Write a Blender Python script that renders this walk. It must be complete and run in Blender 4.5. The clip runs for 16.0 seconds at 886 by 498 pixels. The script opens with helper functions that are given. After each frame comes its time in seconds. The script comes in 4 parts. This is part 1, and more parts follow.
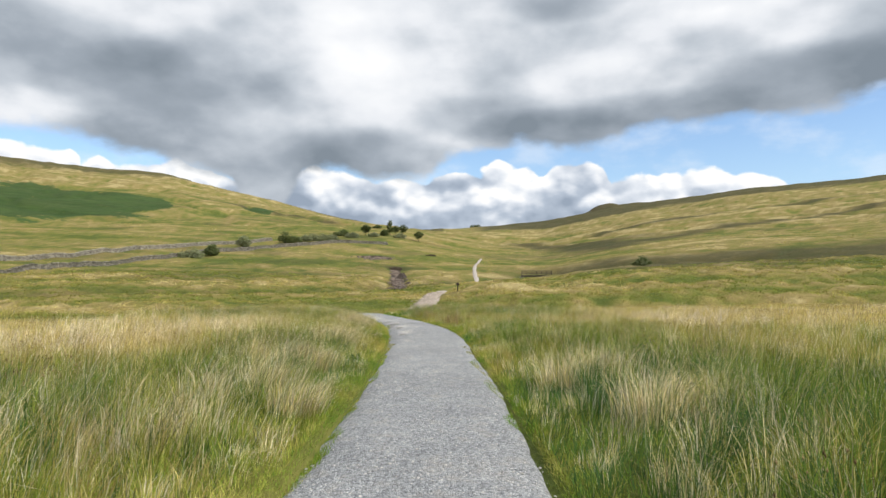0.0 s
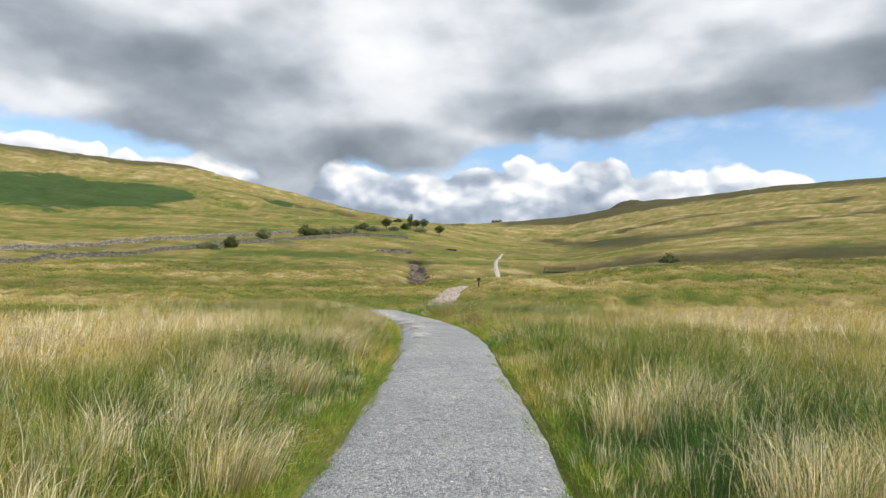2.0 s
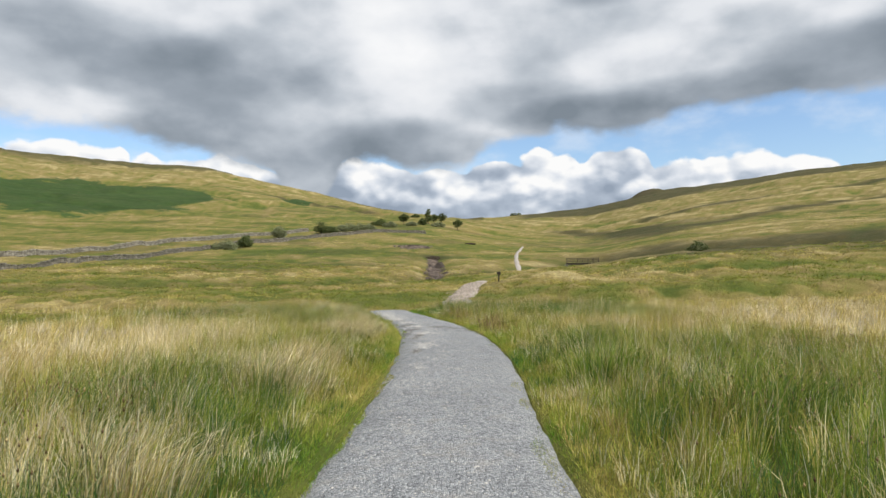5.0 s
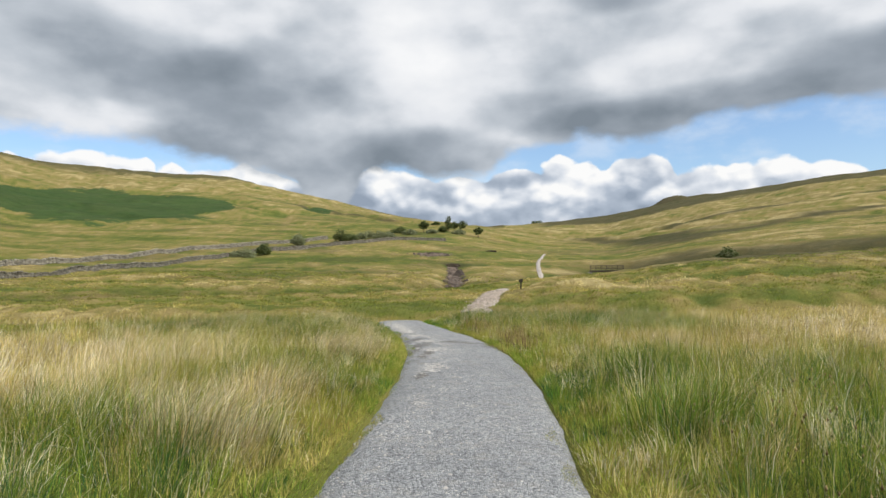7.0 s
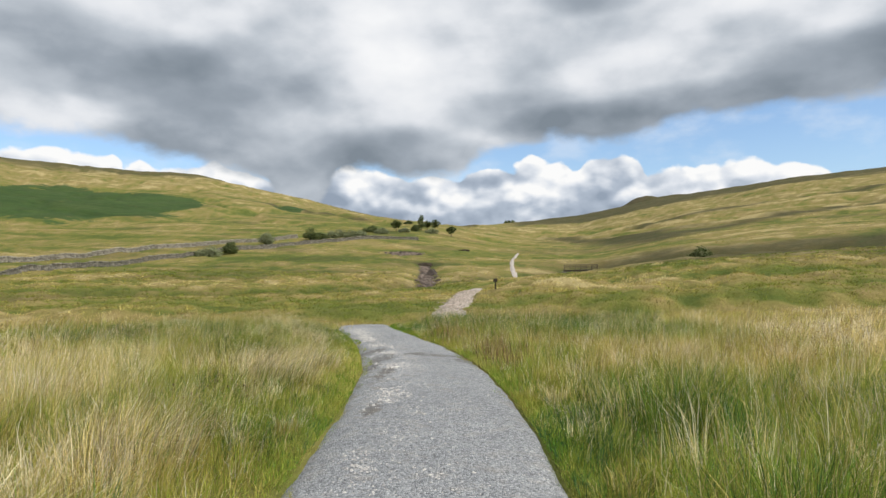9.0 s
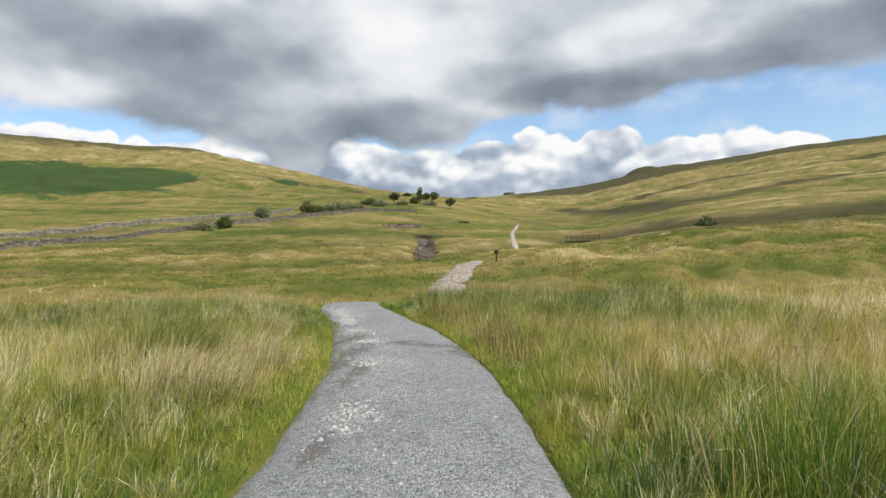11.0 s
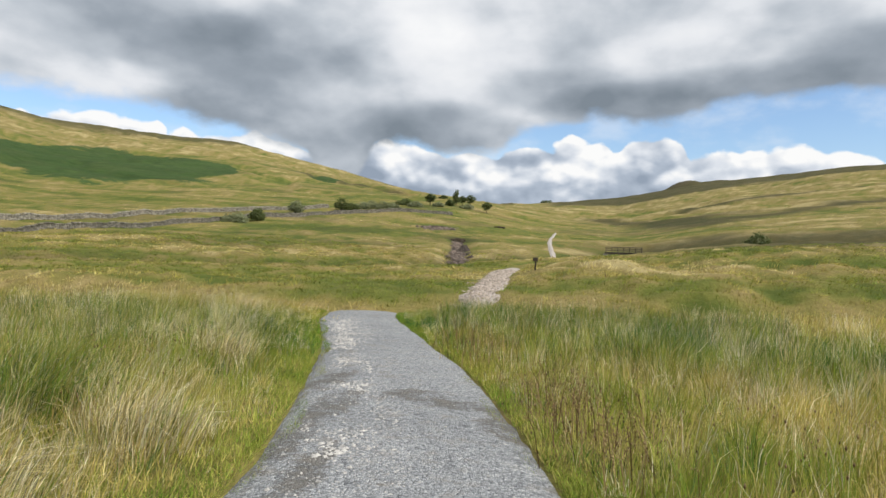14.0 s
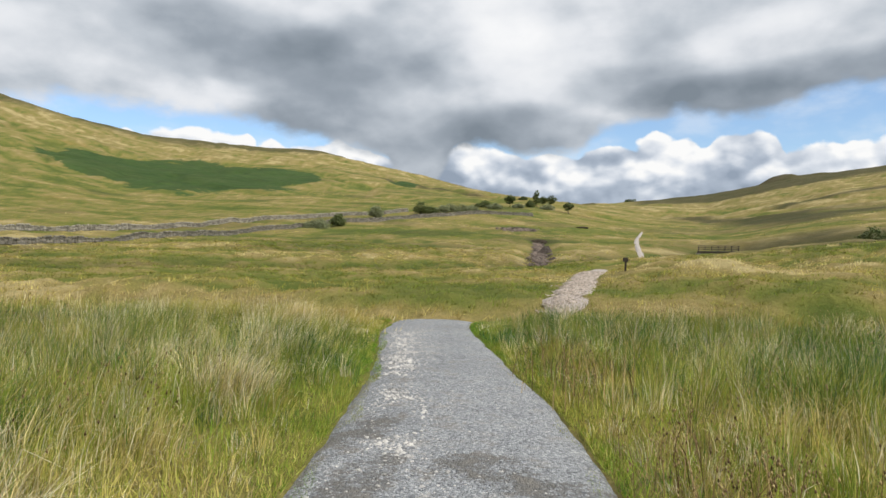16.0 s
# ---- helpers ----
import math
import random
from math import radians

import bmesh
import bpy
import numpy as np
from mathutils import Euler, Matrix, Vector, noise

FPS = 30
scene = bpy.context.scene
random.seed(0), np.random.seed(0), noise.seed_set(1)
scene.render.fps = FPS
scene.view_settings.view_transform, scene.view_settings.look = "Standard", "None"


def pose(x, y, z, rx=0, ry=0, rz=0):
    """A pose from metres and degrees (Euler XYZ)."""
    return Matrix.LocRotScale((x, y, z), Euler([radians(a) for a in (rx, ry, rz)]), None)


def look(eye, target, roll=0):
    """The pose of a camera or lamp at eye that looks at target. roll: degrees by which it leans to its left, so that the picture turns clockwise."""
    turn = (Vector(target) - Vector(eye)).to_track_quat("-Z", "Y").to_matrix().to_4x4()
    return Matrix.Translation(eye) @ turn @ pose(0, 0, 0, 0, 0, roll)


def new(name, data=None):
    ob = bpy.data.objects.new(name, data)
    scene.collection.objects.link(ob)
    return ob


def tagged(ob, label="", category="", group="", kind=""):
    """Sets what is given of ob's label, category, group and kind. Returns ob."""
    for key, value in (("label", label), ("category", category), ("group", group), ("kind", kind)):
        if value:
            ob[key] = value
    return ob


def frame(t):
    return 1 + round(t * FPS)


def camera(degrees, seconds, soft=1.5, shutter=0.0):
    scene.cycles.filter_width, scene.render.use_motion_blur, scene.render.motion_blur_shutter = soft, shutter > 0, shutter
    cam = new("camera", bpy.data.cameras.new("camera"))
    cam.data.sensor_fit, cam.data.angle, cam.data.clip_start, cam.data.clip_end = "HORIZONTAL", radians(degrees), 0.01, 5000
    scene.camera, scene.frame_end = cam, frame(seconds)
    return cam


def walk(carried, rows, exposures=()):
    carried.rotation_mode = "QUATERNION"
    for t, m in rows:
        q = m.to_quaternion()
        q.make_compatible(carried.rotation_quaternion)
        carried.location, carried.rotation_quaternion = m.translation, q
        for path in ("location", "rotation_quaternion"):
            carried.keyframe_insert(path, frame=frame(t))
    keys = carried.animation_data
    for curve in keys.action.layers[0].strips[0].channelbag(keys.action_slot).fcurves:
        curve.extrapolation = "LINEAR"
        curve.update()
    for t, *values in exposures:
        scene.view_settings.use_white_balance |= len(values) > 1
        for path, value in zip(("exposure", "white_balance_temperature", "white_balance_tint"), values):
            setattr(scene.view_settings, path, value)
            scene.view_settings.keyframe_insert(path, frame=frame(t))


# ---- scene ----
cam = camera(69.57, 16.0)
PATH = [
    (0.0, pose(0.000, -0.000, 1.519, 91.79, -0.00, -0.00)),
    (0.5, pose(-0.004, 0.702, 1.525, 92.48, -0.13, 0.19)),
    (1.0, pose(-0.011, 1.403, 1.527, 92.05, 0.18, -0.29)),
    (1.5, pose(-0.024, 2.102, 1.508, 92.01, -0.26, 0.72)),
    (2.0, pose(-0.006, 2.812, 1.474, 91.31, -0.77, 1.85)),
    (2.5, pose(0.024, 3.522, 1.437, 91.40, -0.81, 2.18)),
    (3.0, pose(0.041, 4.236, 1.397, 91.08, -0.38, 2.73)),
    (5.5, pose(0.152, 7.815, 1.339, 90.91, 1.58, 4.45)),
    (6.0, pose(0.162, 8.500, 1.306, 91.33, 1.29, 6.48)),
    (6.5, pose(0.149, 9.188, 1.281, 91.48, 0.64, 6.74)),
    (7.0, pose(0.119, 9.892, 1.235, 91.63, 0.85, 5.51)),
    (7.5, pose(0.061, 10.594, 1.221, 92.05, 0.48, 4.18)),
    (8.0, pose(0.035, 11.292, 1.195, 91.74, 1.21, 2.67)),
    (8.5, pose(0.031, 11.996, 1.183, 91.80, 1.45, 2.74)),
    (9.0, pose(0.032, 12.702, 1.186, 91.55, 0.85, 3.09)),
    (11.5, pose(0.017, 16.366, 1.059, 88.89, 1.60, 2.90)),
    (12.0, pose(-0.031, 17.050, 1.044, 90.68, 1.44, 2.33)),
    (12.5, pose(-0.068, 17.749, 1.005, 90.28, 1.97, 2.56)),
    (13.0, pose(-0.099, 18.475, 1.010, 90.00, -0.84, 3.47)),
    (13.5, pose(-0.162, 19.193, 0.971, 90.20, -1.91, 4.30)),
    (14.0, pose(-0.221, 19.891, 0.965, 89.45, -1.62, 6.15)),
    (14.5, pose(-0.313, 20.564, 0.931, 89.42, -2.18, 7.12)),
    (15.0, pose(-0.348, 21.206, 0.913, 89.59, -0.77, 9.08)),
    (15.5, pose(-0.449, 21.830, 0.884, 91.11, -1.31, 11.91)),
    (16.0, pose(-0.493, 22.475, 0.846, 89.59, -0.55, 13.36)),
]
walk(cam, PATH, [(0.0, 0.12), (3.0, 0.06), (5.5, 0.0), (16.0, 0.0)])

# ---- light: sky with broken cloud, one sun ----
SUN_AZ, SUN_EL = 118.0, 44.0      # degrees clockwise from the way ahead, above the horizon
SUN_STRENGTH = 4.6
SKY_STRENGTH = 0.15

sun_data = bpy.data.lights.new("sun", "SUN")
sun_data.energy, sun_data.angle, sun_data.color = SUN_STRENGTH, radians(0.6), (1.0, 0.95, 0.86)
sun = new("sun", sun_data)
_a, _e = radians(SUN_AZ), radians(SUN_EL)
sun_dir = Vector((math.sin(_a) * math.cos(_e), math.cos(_a) * math.cos(_e), math.sin(_e)))
sun.matrix_world = look(sun_dir * 60 + Vector((0, 0, 20)), (0, 0, 20))

world = bpy.data.worlds.new("sky")
scene.world = world
world.use_nodes = True


class Nodes:
    """Short way to write node trees."""

    def __init__(self, tree):
        self.tree = tree
        tree.nodes.clear()

    def add(self, kind, **props):
        n = self.tree.nodes.new(kind)
        for k, v in props.items():
            setattr(n, k, v)
        return n

    def put(self, socket, value):
        if isinstance(value, bpy.types.NodeSocket):
            self.tree.links.new(value, socket)
        elif isinstance(value, (tuple, list)) and len(value) == 3 and len(socket.default_value) == 4:
            socket.default_value = (*value, 1)
        else:
            socket.default_value = value

    def math(self, op, a, b=0.0, c=0.0, clamp=False):
        n = self.add("ShaderNodeMath", operation=op, use_clamp=clamp)
        for s_, v in zip(n.inputs, (a, b, c)):
            self.put(s_, v)
        return n.outputs[0]

    def step(self, x, lo, hi, a=0.0, b=1.0):
        n = self.add("ShaderNodeMapRange", interpolation_type="SMOOTHSTEP")
        for s_, v in zip(n.inputs, (x, lo, hi, a, b)):
            self.put(s_, v)
        return n.outputs[0]

    def noise(self, vec, scale, detail=4.0, rough=0.55, lac=2.0, distortion=0.0):
        n = self.add("ShaderNodeTexNoise", noise_dimensions="3D")
        for k, v in (("Vector", vec), ("Scale", scale), ("Detail", detail), ("Roughness", rough), ("Lacunarity", lac), ("Distortion", distortion)):
            self.put(n.inputs[k], v)
        return n.outputs[0]

    def mix(self, f, a, b, blend="MIX"):
        n = self.add("ShaderNodeMix", data_type="RGBA", blend_type=blend)
        self.put(n.inputs[0], f), self.put(n.inputs[6], a), self.put(n.inputs[7], b)
        return n.outputs[2]

    def ramp(self, f, stops, mode="LINEAR"):
        n = self.add("ShaderNodeValToRGB")
        r = n.color_ramp
        r.interpolation = mode
        while len(r.elements) < len(stops):
            r.elements.new(0.5)
        for el, (p, c) in zip(r.elements, stops):
            el.position = p
            el.color = (*c, 1) if isinstance(c, (tuple, list)) else (c, c, c, 1)
        self.put(n.inputs[0], f)
        return n.outputs[0]

    def vec(self, x, y, z=0.0):
        n = self.add("ShaderNodeCombineXYZ")
        for s_, v in zip(n.inputs, (x, y, z)):
            self.put(s_, v)
        return n.outputs[0]


def sky_world():
    g = Nodes(world.node_tree)
    way = g.add("ShaderNodeTexCoord").outputs["Generated"]
    sep = g.add("ShaderNodeSeparateXYZ")
    g.put(sep.inputs[0], way)
    x, y, z = sep.outputs
    az = g.math("MULTIPLY", g.math("ARCTAN2", x, y), 57.2958)
    el = g.math("MULTIPLY", g.math("ARCSINE", z), 57.2958)

    def at(k, k2, layer, da=0.0, de=0.0):
        return g.vec(g.math("MULTIPLY", g.math("ADD", az, da), k), g.math("MULTIPLY", g.math("ADD", el, de), k2), layer)

    def billow(vec, scale, detail, smooth=0.25):
        """Rounded lobes, 1 in their middle and 0 in the creases."""
        n = g.add("ShaderNodeTexVoronoi", feature="SMOOTH_F1", voronoi_dimensions="3D")
        for key, v in (("Vector", vec), ("Scale", scale), ("Detail", detail), ("Roughness", 0.5), ("Lacunarity", 2.1), ("Smoothness", smooth)):
            g.put(n.inputs[key], v)
        return g.math("SUBTRACT", 1.0, g.math("MULTIPLY", n.outputs["Distance"], 1.25))

    def warped(k, k2, layer, amount, da=0.0, de=0.0):
        n = g.add("ShaderNodeTexNoise", noise_dimensions="3D")
        g.put(n.inputs["Vector"], at(k * 1.7, k2 * 1.7, layer + 5, da, de)), g.put(n.inputs["Detail"], 3.0), g.put(n.inputs["Scale"], 1.0)
        m = g.add("ShaderNodeVectorMath", operation="MULTIPLY_ADD")
        g.put(m.inputs[0], n.outputs["Color"]), g.put(m.inputs[1], (amount, amount, 0.0)), g.put(m.inputs[2], at(k, k2, layer, da, de))
        return m.outputs[0]

    u = g.math("DIVIDE", g.math("ADD", az, 50.0), 100.0, clamp=True)

    def along(stops):
        return g.math("MULTIPLY", g.ramp(u, [((a + 50) / 100, v / 20) for a, v in stops], "LINEAR"), 20.0)

    def mass(a0, e0, ra, re, amount):
        d = g.math("ADD", g.math("POWER", g.math("DIVIDE", g.math("SUBTRACT", az, a0), ra), 2.0), g.math("POWER", g.math("DIVIDE", g.math("SUBTRACT", el, e0), re), 2.0))
        return g.math("MULTIPLY", g.step(d, 0.0, 1.7, 1.0, 0.0), amount)

    def summed(start, masses):
        for m in masses:
            start = g.math("ADD", start, mass(*m))
        return start

    big, big_lit = g.noise(at(0.05, 0.085, 0.4), 1.6, 3, 0.42), g.noise(at(0.05, 0.085, 0.4, 0.6, 1.8), 1.6, 3, 0.42)
    puff, puff_lit = billow(warped(0.08, 0.13, 2.0, 0.4), 1.3, 1.0, 0.8), billow(warped(0.08, 0.13, 2.0, 0.4, 0.4, 1.2), 1.3, 1.0, 0.8)
    rag = g.noise(at(0.1, 0.17, 1.1), 4.0, 6, 0.52)

    # underside of the grey deck, in degrees of height along the horizon
    base = along([(-50, 11.4), (-37, 11.4), (-33, 11.0), (-30, 10.6), (-25.5, 9.4), (-21, 8.9), (-18.5, 8.0), (-17, 5.0), (-14, 5.4), (-12.4, 8.5), (-10, 9.0), (-7.5, 8.4), (-4, 8.3), (-1.5, 8.6),
                  (0.5, 10.2), (3.5, 11.1), (7, 11.5), (10.5, 10.9), (13.5, 11.2), (16, 11.9), (22, 12.4), (28.5, 12.6), (36, 12.6), (50, 13.5)])
    wob = g.math("ADD", g.math("MULTIPLY", g.math("SUBTRACT", big, 0.5), 1.6), g.math("MULTIPLY", g.math("SUBTRACT", puff, 0.55), 1.5))
    wob = g.math("ADD", wob, g.math("MULTIPLY", g.math("SUBTRACT", rag, 0.5), 2.0))
    over = g.math("ADD", g.math("ADD", g.math("SUBTRACT", el, base), wob), 0.75)
    deck = g.step(over, -0.65, 0.65)

    # tone of the deck: soft masses, light above and dark below
    tone = g.math("ADD", 0.565, g.math("MULTIPLY", g.math("SUBTRACT", big, 0.5), 0.5))
    tone = g.math("ADD", tone, g.math("MULTIPLY", g.math("SUBTRACT", big, big_lit), 0.42))
    tone = g.math("ADD", tone, g.math("MULTIPLY", g.math("SUBTRACT", puff, puff_lit), 0.20))
    tone = g.math("ADD", tone, g.math("MULTIPLY", g.math("SUBTRACT", rag, 0.5), 0.2))
    tone = g.math("SUBTRACT", tone, g.step(over, 0.0, 2.6, 0.07, 0.0))
    tone = summed(tone, ((-31, 16.5, 9, 3.4, -0.16), (-21, 15.5, 8, 3.2, -0.17), (-25, 11.3, 6, 2.2, -0.15), (-15, 9.6, 6, 3.0, -0.16), (-7, 10.0, 7, 2.2, -0.27), (-16.5, 12.9, 5, 1.5, 0.10),
                         (-34, 12.3, 5, 1.3, 0.13), (-27, 21, 7, 3, 0.12), (-9, 16.5, 4, 3.0, 0.08), (-4, 20, 8, 5.5, 0.24), (3.5, 13.4, 6, 1.8, -0.20), (10, 12.0, 7, 1.9, -0.34), (19, 13.4, 9, 1.5, -0.20),
                         (31, 14.6, 9, 2.4, -0.27), (38, 16.5, 7, 4, -0.16), (16, 16.4, 8, 2.0, 0.13), (29, 19.4, 11, 2.4, 0.16), (11, 22.5, 5, 1.4, -0.2), (-15, 20, 5, 3, -0.04), (20, 21, 5, 2, 0.06)))
    deck_col = g.ramp(tone, [(0.12, (0.215, 0.255, 0.30)), (0.34, (0.335, 0.38, 0.435)), (0.54, (0.53, 0.575, 0.63)), (0.72, (0.77, 0.795, 0.835)), (0.95, (0.95, 0.955, 0.965))])

    # heaped cloud below it: lobed tops, bright crowns, blue-grey hollows and bases
    tops = along([(-50, 8.5), (-35, 9.2), (-32.7, 9.6), (-30.4, 9.2), (-29.6, 8.0), (-28.6, 9.2), (-27.3, 8.3), (-24, 9.0), (-22, 9.0), (-19, 8.0), (-17.8, 7.6), (-13.4, 8.3), (-12.3, 9.0), (-10.5, 8.9), (-8, 8.2), (-2, 7.9),
                  (2.3, 8.6), (4.9, 9.3), (7.8, 9.0), (8.8, 8.2), (9.8, 9.2), (12.3, 9.6), (13.9, 9.2), (14.8, 7.9), (18, 8.3), (21.6, 8.2), (24.1, 8.1), (28, 7.4), (29.4, 6.2), (33, 5.0), (50, 5.0)])

    def heap_height(da, de):
        lob = billow(warped(0.20, 0.27, 7.0, 0.3, da, de), 1.7, 1.0, 0.35)
        soft_ = g.noise(at(0.13, 0.2, 3.3, da, de), 2.2, 5, 0.5)
        return g.math("ADD", g.math("MULTIPLY", lob, 0.55), g.math("MULTIPLY", soft_, 0.9))
    hh, hh_lit = heap_height(0.0, 0.0), heap_height(0.3, 0.8)
    under = g.math("ADD", g.math("ADD", g.math("SUBTRACT", tops, el), 0.35), g.math("MULTIPLY", g.math("SUBTRACT", hh, 0.73), 1.7))
    heap = g.step(under, -0.10, 0.22)
    lum = g.math("ADD", 0.84, g.math("MULTIPLY", g.math("SUBTRACT", hh, hh_lit), 0.75))
    lum = g.math("ADD", lum, g.math("MULTIPLY", g.math("SUBTRACT", hh, 0.73), 0.4))
    lum = g.math("SUBTRACT", lum, g.step(el, 7.0, 4.0, 0.0, 0.36))
    lum = g.math("ADD", lum, g.step(under, 0.0, 1.1, 0.22, 0.0))
    lum = summed(lum, ((-7, 6.6, 2.6, 1.2, -0.4), (0.3, 7.8, 3.4, 0.9, -0.55), (11.6, 7.6, 1.9, 1.9, -0.38), (15.2, 7.2, 1.2, 0.8, -0.2), (-11.2, 8.0, 1.6, 1.4, 0.2), (-8.5, 7.0, 1.6, 0.8, 0.12), (5.5, 7.6, 3.2, 1.3, 0.16),
                       (0.5, 5.9, 4, 0.7, 0.2), (8.2, 6.8, 1.6, 0.8, 0.1), (21, 7.4, 6, 0.9, 0.1), (-32, 8.8, 3, 1.0, 0.15), (-22.5, 7.8, 3, 0.8, 0.15), (-15.4, 6.2, 3.6, 4.5, -0.62)))
    heap_col = g.ramp(lum, [(0.1, (0.30, 0.36, 0.45)), (0.42, (0.45, 0.515, 0.61)), (0.72, (0.74, 0.78, 0.84)), (0.95, (0.97, 0.97, 0.965))])
    sky = g.add("ShaderNodeTexSky", sky_type="NISHITA", sun_disc=False, sun_elevation=radians(SUN_EL), sun_rotation=radians(SUN_AZ))
    blue = g.mix(1.0, sky.outputs[0], (SKY_STRENGTH * 0.9, SKY_STRENGTH, SKY_STRENGTH * 1.13), "MULTIPLY")
    haze = g.step(el, 2.0, 14.0, 0.22, 0.0)
    blue = g.mix(haze, blue, (0.52, 0.74, 0.97))
    # thin veils in the blue
    blue = g.mix(g.step(g.noise(at(0.09, 0.16, 6.0), 2.0, 5, 0.55), 0.46, 0.75, 0.0, 0.4), blue, (0.80, 0.86, 0.93))
    col = g.mix(heap, blue, heap_col)
    col = g.mix(deck, col, deck_col)
    bg = g.add("ShaderNodeBackground")
    g.put(bg.inputs[0], col), g.put(bg.inputs[1], 1.0)
    out = g.add("ShaderNodeOutputWorld")
    g.tree.links.new(bg.outputs[0], out.inputs[0])


sky_world()

# ---- numbers of the land ----
EYE0 = 1.52
rng = np.random.default_rng(7)
_tab = np.random.default_rng(3).random((6, 256, 256))


def vnoise(x, y, size, k=0):
    """Smooth value noise, 0 to 1, with lumps of that size."""
    x, y = np.asarray(x, float) / size + 37.7 * k, np.asarray(y, float) / size + 11.3 * k
    i, j = np.floor(x).astype(int), np.floor(y).astype(int)
    u, v = x - i, y - j
    u, v = u * u * (3 - 2 * u), v * v * (3 - 2 * v)
    t = _tab[k % 6]
    a, b, c, d = t[i % 256, j % 256], t[(i + 1) % 256, j % 256], t[i % 256, (j + 1) % 256], t[(i + 1) % 256, (j + 1) % 256]
    return (a * (1 - u) + b * u) * (1 - v) + (c * (1 - u) + d * u) * v


def fnoise(x, y, size, k=0):
    return 0.55 * vnoise(x, y, size, k) + 0.29 * vnoise(x, y, size / 2.1, k + 1) + 0.16 * vnoise(x, y, size / 4.3, k + 2)


def sstep(x, lo, hi):
    t = np.clip((np.asarray(x, float) - lo) / (hi - lo), 0, 1)
    return t * t * (3 - 2 * t)


# centre line of the footpath, x by y; it curves left over the brow and comes back up the far bank
PATH_Y = [-30, 0, 5, 10, 14, 18, 21, 25, 29, 33, 36.7, 40, 44, 48, 52, 58, 70, 90]
PATH_X = [-1.6, -0.25, -0.17, -0.18, -0.32, -0.42, -0.6, -1.05, -1.9, -3.1, -4.3, -4.9, -4.4, -3.1, -1.9, -1.4, -0.8, 1.2]
HALF = 1.08


def smooth_curve(xs, ys, n=1200):
    q = np.linspace(xs[0], xs[-1], n)
    v = np.interp(q, xs, ys)
    k = np.hanning(41)
    return q, np.convolve(np.pad(v, 20, mode="edge"), k / k.sum(), "valid")


_py, _px = smooth_curve(PATH_Y, PATH_X)


def path_x(y):
    return np.interp(y, _py, _px)


def half_at(y):
    """Half the width of the footpath; it spreads where it is worn."""
    return HALF + 0.09 * sstep(y, 14, 20) * (1 - sstep(y, 28, 32))


# the hills: angle of height seen from the start of the walk, by bearing and distance
RINGS = np.array([52, 85, 150, 220, 300, 450, 800, 1600])
HILLS = {
    -60: (-3.2, -1.6, 1.0, 3.0, 5.2, 8.4, 12.6, 9.5),
    -47: (-3.3, -1.8, 0.4, 2.4, 4.3, 7.3, 10.7, 8.5),
    -42: (-3.3, -1.9, 0.3, 2.2, 4.0, 6.6, 9.3, 8.0),
    -37: (-3.3, -2.0, 0.3, 1.9, 3.4, 5.6, 8.3, 8.2),
    -23: (-3.3, -2.0, 0.5, 2.3, 3.7, 5.5, 7.85, 6.8),
    -12: (-3.3, -2.2, 0.5, 2.4, 3.4, 4.5, 5.3, 4.0),
    -5: (-3.4, -1.9, 0.2, 2.0, 3.4, 3.9, 3.6, 3.3),
    3: (-3.2, -1.6, -0.3, 0.8, 1.7, 2.6, 3.3, 3.65),
    9: (-2.9, -1.2, -0.5, 0.5, 1.3, 2.3, 3.3, 4.3),
    16: (-2.6, -0.7, 0.6, 1.7, 2.6, 3.6, 4.6, 5.55),
    25: (-2.7, -0.6, 1.1, 2.4, 3.3, 4.5, 5.7, 6.45),
    36: (-3.0, -0.7, 1.2, 2.6, 3.7, 4.9, 6.2, 7.05),
    60: (-3.0, -1.0, 1.2, 2.8, 4.0, 5.5, 7.0, 7.6),
}
_fa = np.linspace(-180, 180, 721)
_fr = np.linspace(math.log(52), math.log(1600), 121)
_grid = np.array([np.interp(_fr, np.log(RINGS), HILLS[a]) for a in HILLS])
_grid = np.array([np.interp(_fa, list(HILLS), _grid[:, i]) for i in range(121)]).T


def _soft(a, n):
    k = np.hanning(n)
    p = n // 2
    return np.apply_along_axis(lambda v: np.convolve(np.pad(v, p, mode="edge"), k / k.sum(), "valid"), 1, a)


_grid = _soft(_soft(_grid, 13).T, 11).T


def near_segment(x, y, ax, ay, bx, by):
    dx, dy = bx - ax, by - ay
    t = np.clip(((x - ax) * dx + (y - ay) * dy) / (dx * dx + dy * dy), 0, 1)
    return np.hypot(x - ax - t * dx, y - ay - t * dy)


